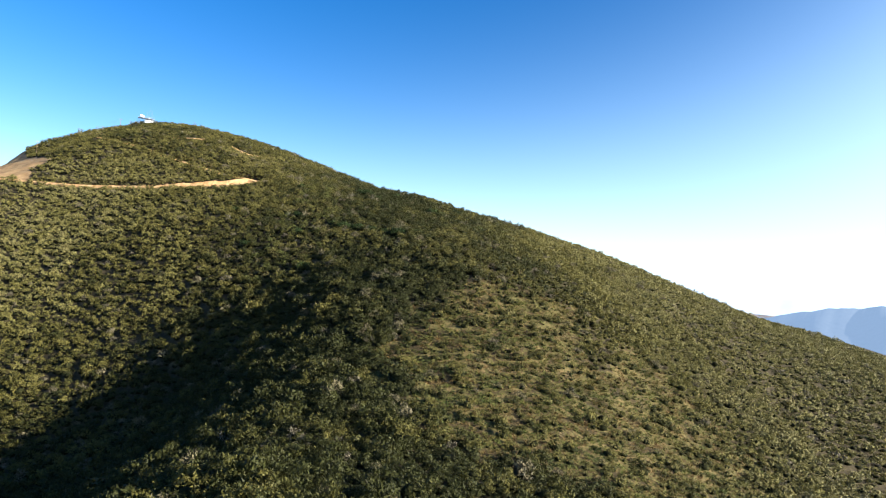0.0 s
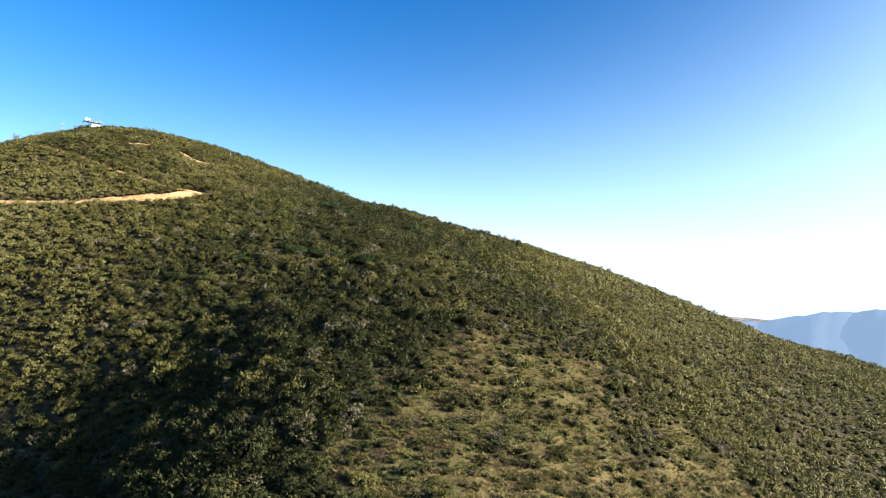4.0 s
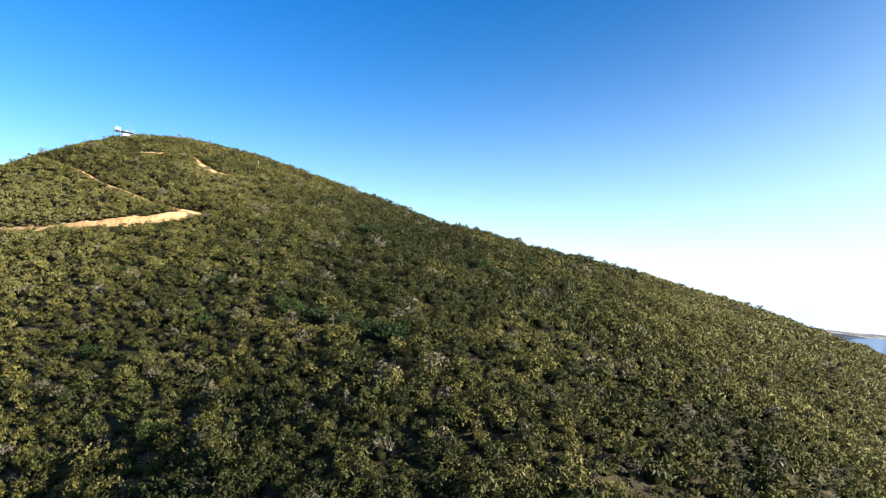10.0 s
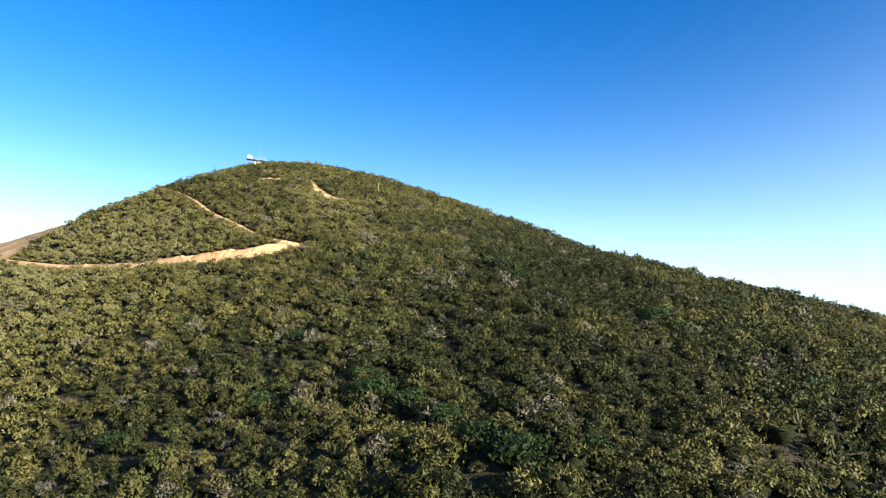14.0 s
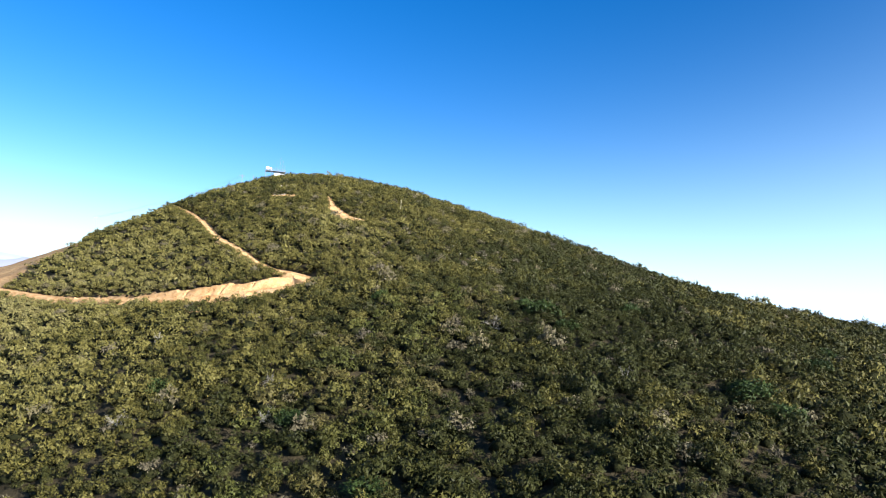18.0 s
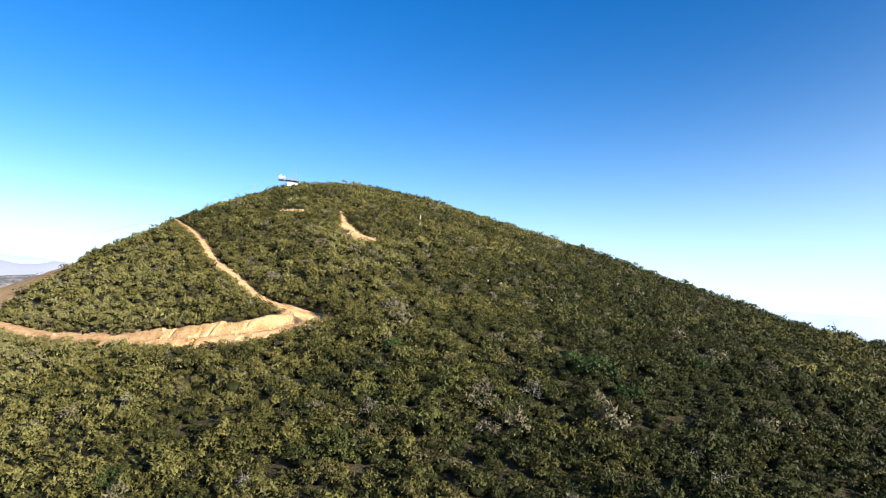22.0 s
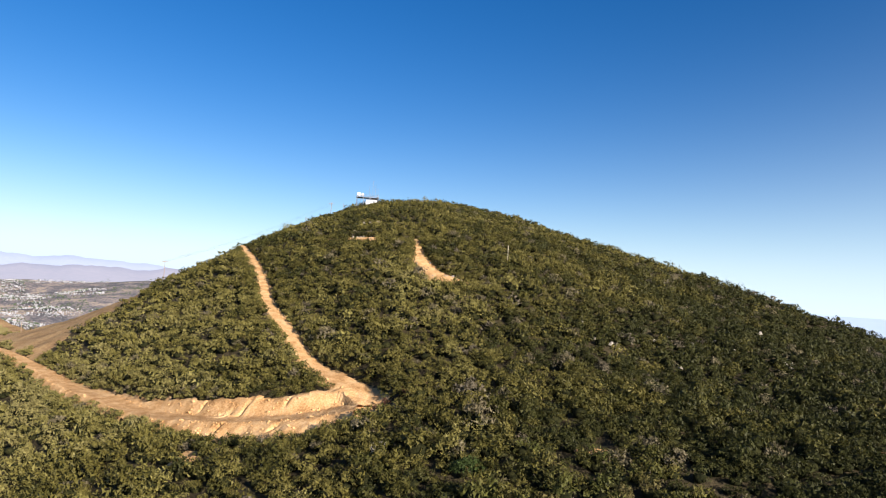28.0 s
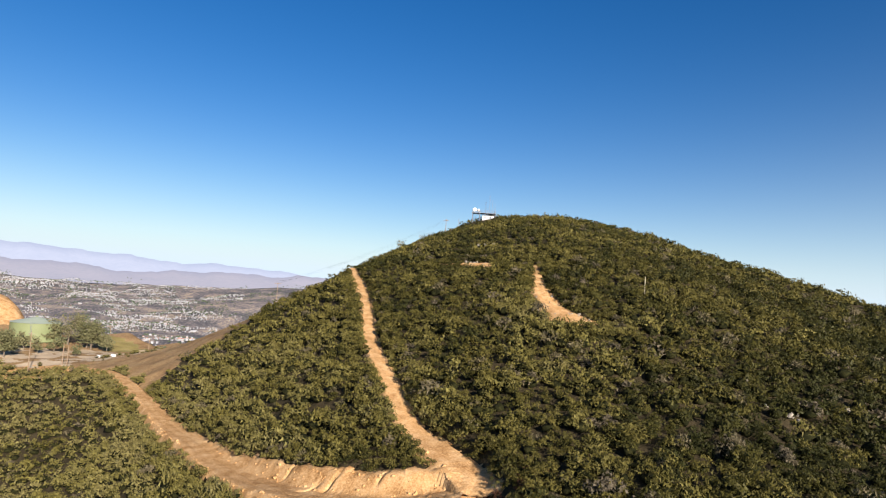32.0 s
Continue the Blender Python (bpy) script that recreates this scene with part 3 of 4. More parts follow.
def shrub_places(cell, lo, hi, rmin, rmax, keep_grass):
    x, y = jitter_grid(-335, 255, 70, 512, cell, rng)
    d = valley_line(x, y)
    ok = in_view(x, y) & (d >= lo) & (d < hi) & (yard(x, y) < 0) & (tan_slope(x, y) < 0)
    open_grass = grass_patch(x, y)
    ok &= (open_grass < 0) | (rng.uniform(size=len(x)) < keep_grass)
    ok &= np.hypot(x + 218.5, y - 467) > 9
    # thin cover among the boulders
    ok &= (np.hypot((x + 59) / 16, (y - 349.5) / 4) > 1) | (rng.uniform(size=len(x)) < 0.72)
    x, y, open_grass = x[ok], y[ok], open_grass[ok]
    patch = rough(x, y, 38, 12)
    r = np.clip(rng.lognormal(math.log(0.5 * (rmin + rmax)), 0.26, len(x)), 0.6 * rmin, 1.3 * rmax) * (1.05 + 0.12 * patch) * np.where(open_grass > 0, 0.75, 1)
    r = r * (1 + 0.35 * np.exp(-((x + 34) / 26) ** 2) * (1 - smooth(185, 235, y)))
    away = clear_of_roads(x, y)
    r = np.minimum(r, 1.05 + 0.8 * np.clip(away, 0, 9))
    ok = (away > 0.1 * r - 0.3) & (bare_spot(x, y) < 0)
    x, y, r, patch, open_grass = x[ok], y[ok], r[ok], patch[ok], open_grass[ok]
    z = ground_height(x, y)[0] - 0.08
    # besides patches and chance, gully shade and bright flanks are painted into the tone
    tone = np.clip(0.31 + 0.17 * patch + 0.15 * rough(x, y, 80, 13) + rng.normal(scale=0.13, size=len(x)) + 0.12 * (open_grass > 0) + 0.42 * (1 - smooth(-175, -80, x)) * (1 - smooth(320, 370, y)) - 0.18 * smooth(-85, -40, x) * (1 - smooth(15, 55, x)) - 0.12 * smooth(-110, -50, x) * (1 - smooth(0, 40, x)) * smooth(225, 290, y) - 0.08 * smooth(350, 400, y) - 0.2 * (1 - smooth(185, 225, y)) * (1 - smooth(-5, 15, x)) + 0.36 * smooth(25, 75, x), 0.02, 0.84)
    grey = rng.uniform(size=len(x)) < 0.045
    tone[grey] = rng.uniform(0.94, 1.0, grey.sum())
    return np.stack([x, y, z, r], 1), tone


near_places, near_tone = shrub_places(1.95, 0, 46, 1.0, 1.9, 0.2)
mid_places, mid_tone = shrub_places(2.08, 46, 130, 1.15, 2.0, 0.2)
far_places, far_tone = shrub_places(2.55, 130, 600, 1.3, 2.1, 0.2)
# a fringe of smaller shrubs that leans over the edges of the dirt
edge_places, edge_tone = shrub_places(1.3, 0, 240, 0.85, 1.5, 0)
close = clear_of_roads(edge_places[:, 0], edge_places[:, 1]) < 3.0
edge_places, edge_tone = edge_places[close], edge_tone[close]
# the shrubs of the middle of the gully stand as things of their own
inner = np.where((np.abs(near_places[:, 0] + 30) < 34) & (np.abs(near_places[:, 1] - 262) < 48) & (near_places[:, 3] > 1.5) & (near_tone < 0.7))[0][:290]
rest = np.ones(len(near_places), bool)
rest[inner] = False
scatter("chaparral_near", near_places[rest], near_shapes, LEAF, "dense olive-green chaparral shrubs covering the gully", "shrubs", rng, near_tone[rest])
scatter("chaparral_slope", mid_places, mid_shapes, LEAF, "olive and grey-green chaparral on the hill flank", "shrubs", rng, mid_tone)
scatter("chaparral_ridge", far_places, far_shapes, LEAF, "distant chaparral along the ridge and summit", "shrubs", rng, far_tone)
scatter("chaparral_roadside", edge_places, edge_shapes, LEAF, "small olive shrubs crowding the edges of the dirt road", "shrubs", rng, edge_tone)
bx, by = -84.6 + rng.normal(scale=1.5, size=16), 314.5 + rng.normal(scale=1.9, size=16)
scatter("rusty_brush", np.stack([bx, by, ground_height(bx, by)[0], rng.uniform(0.5, 1.1, 16)], 1), edge_shapes, RUST, "dead rust-brown brush pushed aside at the bend of the road", "brush", rng, rng.uniform(0, 1, 16))
# sparser, larger scrub on the slopes that turn away from the gully
ox, oy = jitter_grid(-290, 255, -50, 330, 5.6, rng)
ok = ~in_view(ox, oy) & (near_road(ox, oy)[2] < -2) & (tan_slope(ox, oy) < 0) & (yard(ox, oy) < 0)
ox, oy = ox[ok], oy[ok]
scatter("chaparral_outer", np.stack([ox, oy, ground_height(ox, oy)[0] - 0.1, rng.uniform(2.2, 3.6, len(ox))], 1), far_shapes, LEAF, "olive chaparral on the outer slopes of the hill", "shrubs", rng,
        np.clip(0.3 + 0.15 * rough(ox, oy, 38, 12) + rng.normal(scale=0.15, size=len(ox)), 0.02, 0.95))


# ---- single shrubs ----
def stems(bm, rng, height, n, thick, spread=0.5):
    """Bare woody stems that fan out from the ground."""
    for k in range(n):
        a, lean = rng.uniform(0, 6.283), rng.uniform(0.1, spread)
        p, r = Vector((rng.uniform(-0.1, 0.1), rng.uniform(-0.1, 0.1), -0.1)), thick
        d = Vector((math.cos(a) * lean, math.sin(a) * lean, 1)).normalized()
        limb(bm, p, d, height * rng.uniform(0.7, 1.1), r, 4, rng, 0.22)


def limb(bm, p, d, length, r, steps, rng, bend=0.15, sides=5):
    """A tapered, slightly crooked limb. Returns its points."""
    pts, rings = [p.copy()], []
    for s in range(steps + 1):
        u = d.orthogonal().normalized()
        v = d.cross(u)
        rr = r * (1 - 0.75 * s / steps)
        rings.append([bm.verts.new(p + (u * math.cos(q) + v * math.sin(q)) * rr) for q in (6.2832 * k / sides for k in range(sides))])
        if s < steps:
            d = (d + Vector(rng.normal(scale=bend, size=3))).normalized()
            p = p + d * (length / steps)
            pts.append(p.copy())
    for a, b in zip(rings, rings[1:]):
        for k in range(sides):
            bm.faces.new((a[k], a[(k + 1) % sides], b[(k + 1) % sides], b[k]))
    bm.faces.new(rings[-1])
    return pts


def make_shrub(name, shape, leaf_mat, seed, label, category, group):
    r = np.random.RandomState(seed)
    bm = bmesh.new()
    stems(bm, r, 0.7, 4, 0.035)
    trunk = part(name, bm, BARK)
    crown = plant_mesh("foliage", *shape, (leaf_mat,))
    crown.parent = trunk
    return tagged(trunk, label, category, group)


protos = [make_shrub("shrub", near_shapes[k], LEAF_OWN, 40 + k, "rounded olive-green chaparral shrub on the hillside", "shrub", "shrubs of the gully") for k in range(8)]
used = set()
for n, k in enumerate(inner):
    x, y, z, r = near_places[k]
    m = Matrix.Translation((x, y, z)) @ Matrix.Rotation(rng.uniform(0, 6.283), 4, "Z") @ Matrix.Diagonal((r, r, r * rng.uniform(0.85, 1.2), 1))
    src = protos[n % 8]
    if n % 8 not in used:
        used.add(n % 8)
        src.matrix_basis = m
    else:
        copy_thing(src, m).matrix_basis = m

rl = np.random.RandomState(77)
big_shapes = [shrub_shape(rl, 1100, 0.07, 22, ICO2, 0.85) for k in range(3)]
big = [make_shrub("large_shrub", big_shapes[k], LEAF_DARK, 90 + k, "big rounded dark-green shrub above the chaparral", "shrub", "large dark shrubs") for k in range(3)]
LARGE = ((-36, 300.5, 4.3), (-5, 281, 4.1), (-15.5, 231, 4.2), (-37, 246, 3.8), (-41, 251, 3.2), (-9, 234, 3.0), (-23, 311, 3.0), (5, 303, 3.0), (-47, 289, 2.5),
         (-54, 246, 3.2), (-71, 240, 3.4), (-44, 215, 3.3), (-30, 205, 3.0), (14, 262, 2.8), (25, 288, 2.7), (-66, 300, 2.5), (-26, 240, 3.6), (-21, 236.5, 3.2), (-31, 243, 3.4),
         (-2, 276, 2.8), (-31, 297, 3.0), (-40, 304, 2.8), (-58, 262, 2.8), (-85, 268, 3.0), (8, 318, 2.6),
         (-206, 477, 2.3), (-199, 480, 2.7), (-192, 480, 2.4), (-186, 479, 2.7), (-179, 476, 2.2), (-171, 474, 2.4), (-160, 470, 2.1), (-150, 468, 2.3), (-128, 460, 2.6), (-118, 455, 2.2), (-140, 465, 1.9))
for n, (x, y, r) in enumerate(LARGE):
    m = Matrix.Translation((x, y, float(ground_height(np.array([x]), np.array([y]))[0][0]) - 0.1)) @ Matrix.Rotation(n * 1.7, 4, "Z") @ Matrix.Diagonal((r, r * (0.8 + 0.07 * (n % 5)), r * (0.7 + 0.06 * (n % 4)), 1))
    if n < 3:
        big[n].matrix_basis = m
    else:
        copy_thing(big[n % 3], m).matrix_basis = m


def height_at(x, y):
    return float(ground_height(np.array([float(x)]), np.array([float(y)]))[0][0])


# ---- dead grey shrubs ----
def dead_shrub(x, y, size, seed):
    r = np.random.RandomState(seed)
    bm = bmesh.new()
    for k in range(6):
        a = r.uniform(0, 6.283)
        d = Vector((math.cos(a) * 0.8, math.sin(a) * 0.8, r.uniform(0.5, 1.2))).normalized()
        pts = limb(bm, Vector((0, 0, 0)), d, size * r.uniform(0.7, 1.1), 0.055, 6, r, 0.25, 4)
        for q in pts[2:]:
            for j in range(2):
                e = (d + Vector(r.normal(scale=0.6, size=3))).normalized()
                limb(bm, q, e, size * r.uniform(0.2, 0.45), 0.025, 3, r, 0.3, 3)
    ob = part("dead_shrub", bm, DEAD_WOOD)
    ob.location = (x, y, height_at(x, y) + 0.5)
    return tagged(ob, "leafless pale grey dead shrub among green ones", "shrub", "dead shrubs")


for n, (x, y, s) in enumerate(((-84, 260, 2.4), (-42, 292, 2.2), (-66, 268, 2.6), (-62, 262, 2.0), (-35, 118, 2.2), (-20, 280, 1.8), (-78, 300, 1.8), (-101, 283, 2.0), (-6, 330, 1.7), (-28, 318, 1.6))):
    dead_shrub(x, y, s, 300 + n)

# ---- grass on the open nose of the spur ----
def tuft_shape(r, blades):
    q = []
    for k in range(blades):
        a, lean, h = r.uniform(0, 6.283), r.uniform(0.3, 1.0), r.uniform(0.25, 0.6)
        o = np.array((r.uniform(-0.35, 0.35), r.uniform(-0.35, 0.35), 0))
        side = np.array((-math.sin(a), math.cos(a), 0)) * 0.07
        tip = o + np.array((math.cos(a) * lean, math.sin(a) * lean, h))
        q += [o - side, o + side, tip]
    return np.array(q), np.zeros((3, 3)) - (0, 0, 0.2), np.array([[0, 1, 2]])


gx, gy = jitter_grid(-25, 100, 90, 205, 0.72, rng)
ok = (grass_patch(gx, gy) > -0.12) & (rough(gx, gy, 9, 15) + 0.5 * rough(gx, gy, 4, 17) > -0.35)
gx, gy = gx[ok], gy[ok]
gz = ground_height(gx, gy)[0]
gtone = np.clip(0.38 + 0.45 * rough(gx, gy, 19, 16) + 0.15 * rough(gx, gy, 5, 18) + rng.normal(scale=0.17, size=len(gx)), 0, 1)
scatter("grass", np.stack([gx, gy, gz, rng.uniform(0.5, 1.15, len(gx))], 1), [tuft_shape(rng, 16) for k in range(8)], GRASS, "yellow-green half-dry grass on the open spur", "grass", rng, gtone)
# low brown and grey brush between the grass
gx, gy = jitter_grid(-25, 100, 90, 205, 2.1, rng)
ok = (grass_patch(gx, gy) > -0.1) & (rough(gx, gy, 13, 28) + rng.normal(scale=0.5, size=len(gx)) > -0.15)
gx, gy = gx[ok], gy[ok]
scatter("spur_brush", np.stack([gx, gy, ground_height(gx, gy)[0] - 0.05, np.clip(rng.lognormal(-0.1, 0.42, len(gx)), 0.4, 2.1)], 1), mid_shapes, LEAF, "low brown and grey-green brush dotted over the grassy spur", "brush", rng,
        np.clip(0.40 + 0.3 * rough(gx, gy, 11, 29) + rng.normal(scale=0.24, size=len(gx)), 0.05, 0.95))
# thin dry grass on the tan flank and about the tank
gx, gy = jitter_grid(-345, -196, 318, 425, 1.15, rng)
ok = ((tan_slope(gx, gy) > 0) | (yard(gx, gy) > 0)) & (near_road(gx, gy)[2] < -0.5) & (access_track(gx, gy) > 3.6) & (np.hypot(gx + 344, gy - 342) > 15)
gx, gy = gx[ok], gy[ok]
scatter("dry_grass", np.stack([gx, gy, ground_height(gx, gy)[0], rng.uniform(0.12, 0.34, len(gx))], 1), [tuft_shape(rng, 6) for k in range(5)], GRASS,
        "short dry tan grass on the bare flank", "grass", rng, np.clip(0.62 + 0.1 * rough(gx, gy, 20, 24) + rng.normal(scale=0.08, size=len(gx)), 0.3, 0.85))


# low bushes round the saddle and the field
rs = np.random.RandomState(31)
bx, by = rs.uniform(-345, -262, 900), rs.uniform(316, 396, 900)
line = np.abs((bx + 290) * 0.75 + (by - 352) * 0.66)
ok = (((line < 2.5) & (bx > -318) & (bx < -284)) | (by > 384) | (rough(bx, by, 16, 23) > 0.75)) & (access_track(bx, by) > 4) & (near_road(bx, by)[2] < -1) & (np.hypot(bx + 344, by - 342) > 12)
bx, by = bx[ok], by[ok]
scatter("saddle_bushes", np.stack([bx, by, ground_height(bx, by)[0] - 0.1, rs.uniform(0.4, 1.1, len(bx))], 1), mid_shapes, LEAF, "scattered low bushes on the dry saddle", "bushes", rs, rs.uniform(0.25, 0.6, len(bx)))


# ---- boulders ----
def boulder_mesh(seed):
    r = np.random.RandomState(seed)
    bm = bmesh.new()
    bmesh.ops.create_icosphere(bm, subdivisions=2, radius=1)
    axes = [Vector(r.normal(size=3)).normalized() for k in range(7)]
    for v in bm.verts:
        v.co *= min(1.0, min((0.72 + 0.12 * (k % 3)) / max(0.05, v.co.dot(a)) if v.co.dot(a) > 0 else 9 for k, a in enumerate(axes)))
        v.co += Vector(r.normal(scale=0.035, size=3))
    return bm


stones = []
for k in range(4):
    stones.append(tagged(part("boulder", boulder_mesh(500 + k), ROCK), "pale weathered boulder among the shrubs", "rock", "boulders"))
spots = []
rb = np.random.RandomState(8)
for cx, cy, n, sx, sy in ((-67, 353, 14, 7, 3), (-62, 361, 8, 4, 3), (-54, 372, 8, 5, 2), (-42, 376, 5, 3, 2), (-165, 404, 7, 3, 3), (-62, 396, 6, 8, 5), (-146, 384, 5, 7, 3), (52, 192, 3, 3, 3), (-210, 470, 3, 4, 3), (-170, 413, 9, 2.2, 1.5), (-149, 384, 9, 2.6, 0.8), (-165, 386.5, 4, 1.2, 0.8), (-117, 369, 10, 5, 1.5), (-107, 361.5, 10, 2.5, 1.2)):
    for k in range(n):
        spots.append((cx + rb.normal() * sx, cy + rb.normal() * sy, rb.uniform(0.2, 0.55)))
for n, (x, y, s) in enumerate(spots):
    if (-112 < x < -86 and 305 < y < 312) or n > 57:
        s *= 0.5
    m = Matrix.Translation((x, y, height_at(x, y) + 0.25 * s + (0.5 if n < 47 and s > 0.45 else 0.1))) @ Euler(rb.uniform(0, 6, 3)).to_matrix().to_4x4() @ Matrix.Diagonal((s * 1.2, s, s * 0.8, 1))
    if n < 4:
        stones[n].matrix_basis = m
    else:
        copy_thing(stones[n % 4], m).matrix_basis = m


# ---- simple solids ----
def box(bm, x, y, z, w, d, h, turn=0.0, bevel=0.0):
    """A box that stands on z, w wide, d deep, h high."""
    g = bmesh.ops.create_cube(bm, size=1, matrix=Matrix.Translation((x, y, z + h / 2)) @ Matrix.Rotation(turn, 4, "Z") @ Matrix.Diagonal((w, d, h, 1)))
    if bevel:
        es = list({e for v in g["verts"] for e in v.link_edges})
        bmesh.ops.bevel(bm, geom=es, offset=bevel, segments=1, affect="EDGES")
    return bm


def rod(bm, a, b, r0, r1=None, sides=8):
    """A round bar from a to b."""
    a, b = Vector(a), Vector(b)
    m = Matrix.Translation((a + b) / 2) @ (b - a).to_track_quat("Z", "Y").to_matrix().to_4x4()
    bmesh.ops.create_cone(bm, cap_ends=True, segments=sides, radius1=r0, radius2=r0 if r1 is None else r1, depth=(b - a).length, matrix=m)
    return bm


def thing(name, x, y, z, turn, label, category, group=""):
    ob = new(name)
    ob.location, ob.rotation_euler = (x, y, z), (0, 0, turn)
    ob.empty_display_size = 0.3
    return tagged(ob, label, category, group)


# ---- radio station on the summit ----
base_z = height_at(-221, 473) - 0.5
station = thing("radio_station", -221, 473, base_z, radians(38), "white equipment hut under a steel platform with dishes", "radio station")
hut = part("hut", box(bmesh.new(), 1.9, 0, 0, 5.0, 3.6, 2.3, 0, 0.05), WHITE, station, "white plastered hut")
part("roof", box(bmesh.new(), 1.9, 0, 2.3, 5.4, 4.0, 0.18, 0, 0.04), ROOF_GREY, hut)
part("door", box(bmesh.new(), 2.9, -1.83, 0, 0.95, 0.06, 2.05), STEEL, hut)
part("vent", box(bmesh.new(), 0.5, -1.83, 1.5, 0.7, 0.06, 0.5), STEEL, hut)
for px in (-4.8, -1.8, 1.4, 4.8):
    for py in (-2.6, 2.6):
        part("post", rod(bmesh.new(), (px, py, -0.6), (px, py, 4.6), 0.11), STEEL, station)
deck = part("deck", box(bmesh.new(), 0, 0, 3.3, 10.2, 5.6, 0.18), STEEL, station)
for z in (3.95, 4.55):
    for py in (-2.6, 2.6):
        part("rail", rod(bmesh.new(), (-4.8, py, z), (4.8, py, z), 0.05, sides=6), STEEL, deck)
for px in (-4.8, -1.8, 1.4):
    part("brace", rod(bmesh.new(), (px, -2.6, 0.2), (px + 3.0, -2.6, 3.3), 0.05, sides=6), STEEL, station)


def drum_dish(px, py, pz, r, turn, parent):
    bm = bmesh.new()
    m = Matrix.Translation((px, py, pz)) @ Matrix.Rotation(turn, 4, "Z") @ Matrix.Rotation(radians(90), 4, "X")
    bmesh.ops.create_cone(bm, cap_ends=True, segments=20, radius1=r, radius2=r, depth=0.5, matrix=m)
    bmesh.ops.create_uvsphere(bm, u_segments=20, v_segments=8, radius=r * 0.97, matrix=m @ Matrix.Translation((0, 0, 0.2)) @ Matrix.Diagonal((1, 1, 0.35, 1)))
    d = part("dish", bm, WHITE, parent, "white drum-shaped microwave dish", True)
    part("mount", rod(bmesh.new(), (px, py + 0.35, pz - r - 0.8), (px, py + 0.35, pz + 0.4), 0.07), STEEL, d)
    return d


drum_dish(-4.0, -2.2, 4.6, 0.85, radians(15), station)
drum_dish(-2.4, -1.6, 4.5, 0.65, radians(-30), station)
for px, py, h in ((2.2, 0.5, 11.5), (3.4, -0.8, 9.6), (0.6, 1.4, 9.0), (4.6, 1.0, 8.0)):
    mast = part("mast", rod(bmesh.new(), (px, py, 3.3), (px, py, h), 0.07, 0.04, 6), STEEL, station)
    for k in range(4):
        part("element", rod(bmesh.new(), (px - 0.35, py, h - 0.5 - 0.9 * k), (px + 0.35, py, h - 0.5 - 0.9 * k), 0.025, sides=5), STEEL, mast)


# ---- poles and wires ----
def utility_pole(x, y, height, label, arms=1, group="utility poles", lean=0.0, r=0.15, mat=WOOD, top=None):
    z = height_at(x, y)
    ob = thing("utility_pole", x, y, z, 0.6, label, "pole", group)
    h = height if top is None else top - z
    shaft = part("shaft", rod(bmesh.new(), (0, 0, -0.8), (lean, 0, h), r, r * 0.65), mat, ob)
    for k in range(arms):
        arm = part("crossarm", box(bmesh.new(), lean, 0, h - 0.7 - 0.9 * k, 2.4, 0.12, 0.14), mat, ob)
        for q in (-1.05, -0.4, 0.4, 1.05):
            part("insulator", rod(bmesh.new(), (lean + q, 0, h - 0.56 - 0.9 * k), (lean + q, 0, h - 0.36 - 0.9 * k), 0.05, 0.03, 6), ROOF_GREY, arm)
    return ob


utility_pole(-273, 320, 12.5, "tall weathered wooden pole by the orange dirt turnout", 1)
utility_pole(-276, 330.5, 7.0, "wooden pole beside the tank access track", 0)
utility_pole(-272, 330.6, 6.8, "wooden pole beside the tank access track", 0)
utility_pole(-336, 368, 8.2, "wooden utility pole with a short crossarm behind the trees", 1)
utility_pole(-318, 377, 5.2, "short wooden pole at the edge of the green field", 0)
utility_pole(-243, 387, 11, "wooden utility pole on the far flank of the ridge", 1, r=0.1, top=54.5)
utility_pole(-234.5, 464, 7.5, "wooden utility pole on the ridge below the station", 1)
utility_pole(-229, 466, 4.5, "short pole on the ridge below the station", 0, r=0.1)
utility_pole(-243, 457, 4.5, "short pole on the ridge below the station", 0, r=0.1)
post = thing("marker_post", -102, 379.5, height_at(-102, 379.5), 0, "single pale wooden post standing out of the shrubs", "post")
part("shaft", rod(bmesh.new(), (0, 0, -0.5), (0, 0, 4.6), 0.10, 0.085), PALE_WOOD, post)
part("cap", rod(bmesh.new(), (0, 0, 4.6), (0, 0, 4.68), 0.12, 0.10), PALE_WOOD, post)


def wire(a, b, sag):
    a, b = Vector(a), Vector(b)
    bm = bmesh.new()
    pts = [a.lerp(b, k / 14) - Vector((0, 0, sag * 4 * (k / 14) * (1 - k / 14))) for k in range(15)]
    for p, q in zip(pts, pts[1:]):
        rod(bm, p, q, 0.012, sides=4)
    return tagged(part("power_line", bm, WIRE), "thin dark power line strung along the ridge", "power line", "power lines")


for q in (-1.0, 0.0, 1.0):
    wire((-243 + q * 0.8, 387 + q * 0.55, 54.2), (-234.5 + q * 0.8, 464 + q * 0.55, height_at(-234.5, 464) + 7.0), 2.0)


# ---- water tank ----
tank_z = height_at(-344, 342) - 0.3
tank = thing("water_tank", -344, 342, tank_z, 0, "large low green steel water tank with a faded roof", "tank")
bm = bmesh.new()
bmesh.ops.create_cone(bm, cap_ends=False, segments=64, radius1=9.2, radius2=9.2, depth=7.4, matrix=Matrix.Translation((0, 0, 3.7)))
part("wall", bm, TANK_GREEN, tank, "", True)
bm = bmesh.new()
bmesh.ops.create_cone(bm, cap_ends=True, segments=64, radius1=9.4, radius2=0.5, depth=2.0, matrix=Matrix.Translation((0, 0, 8.4)))
part("roof", bm, TANK_ROOF, tank, "shallow faded grey-green cone roof")
part("vent", rod(bmesh.new(), (0, 0, 9.3), (0, 0, 9.9), 0.45, 0.4, 12), TANK_GREEN, tank)
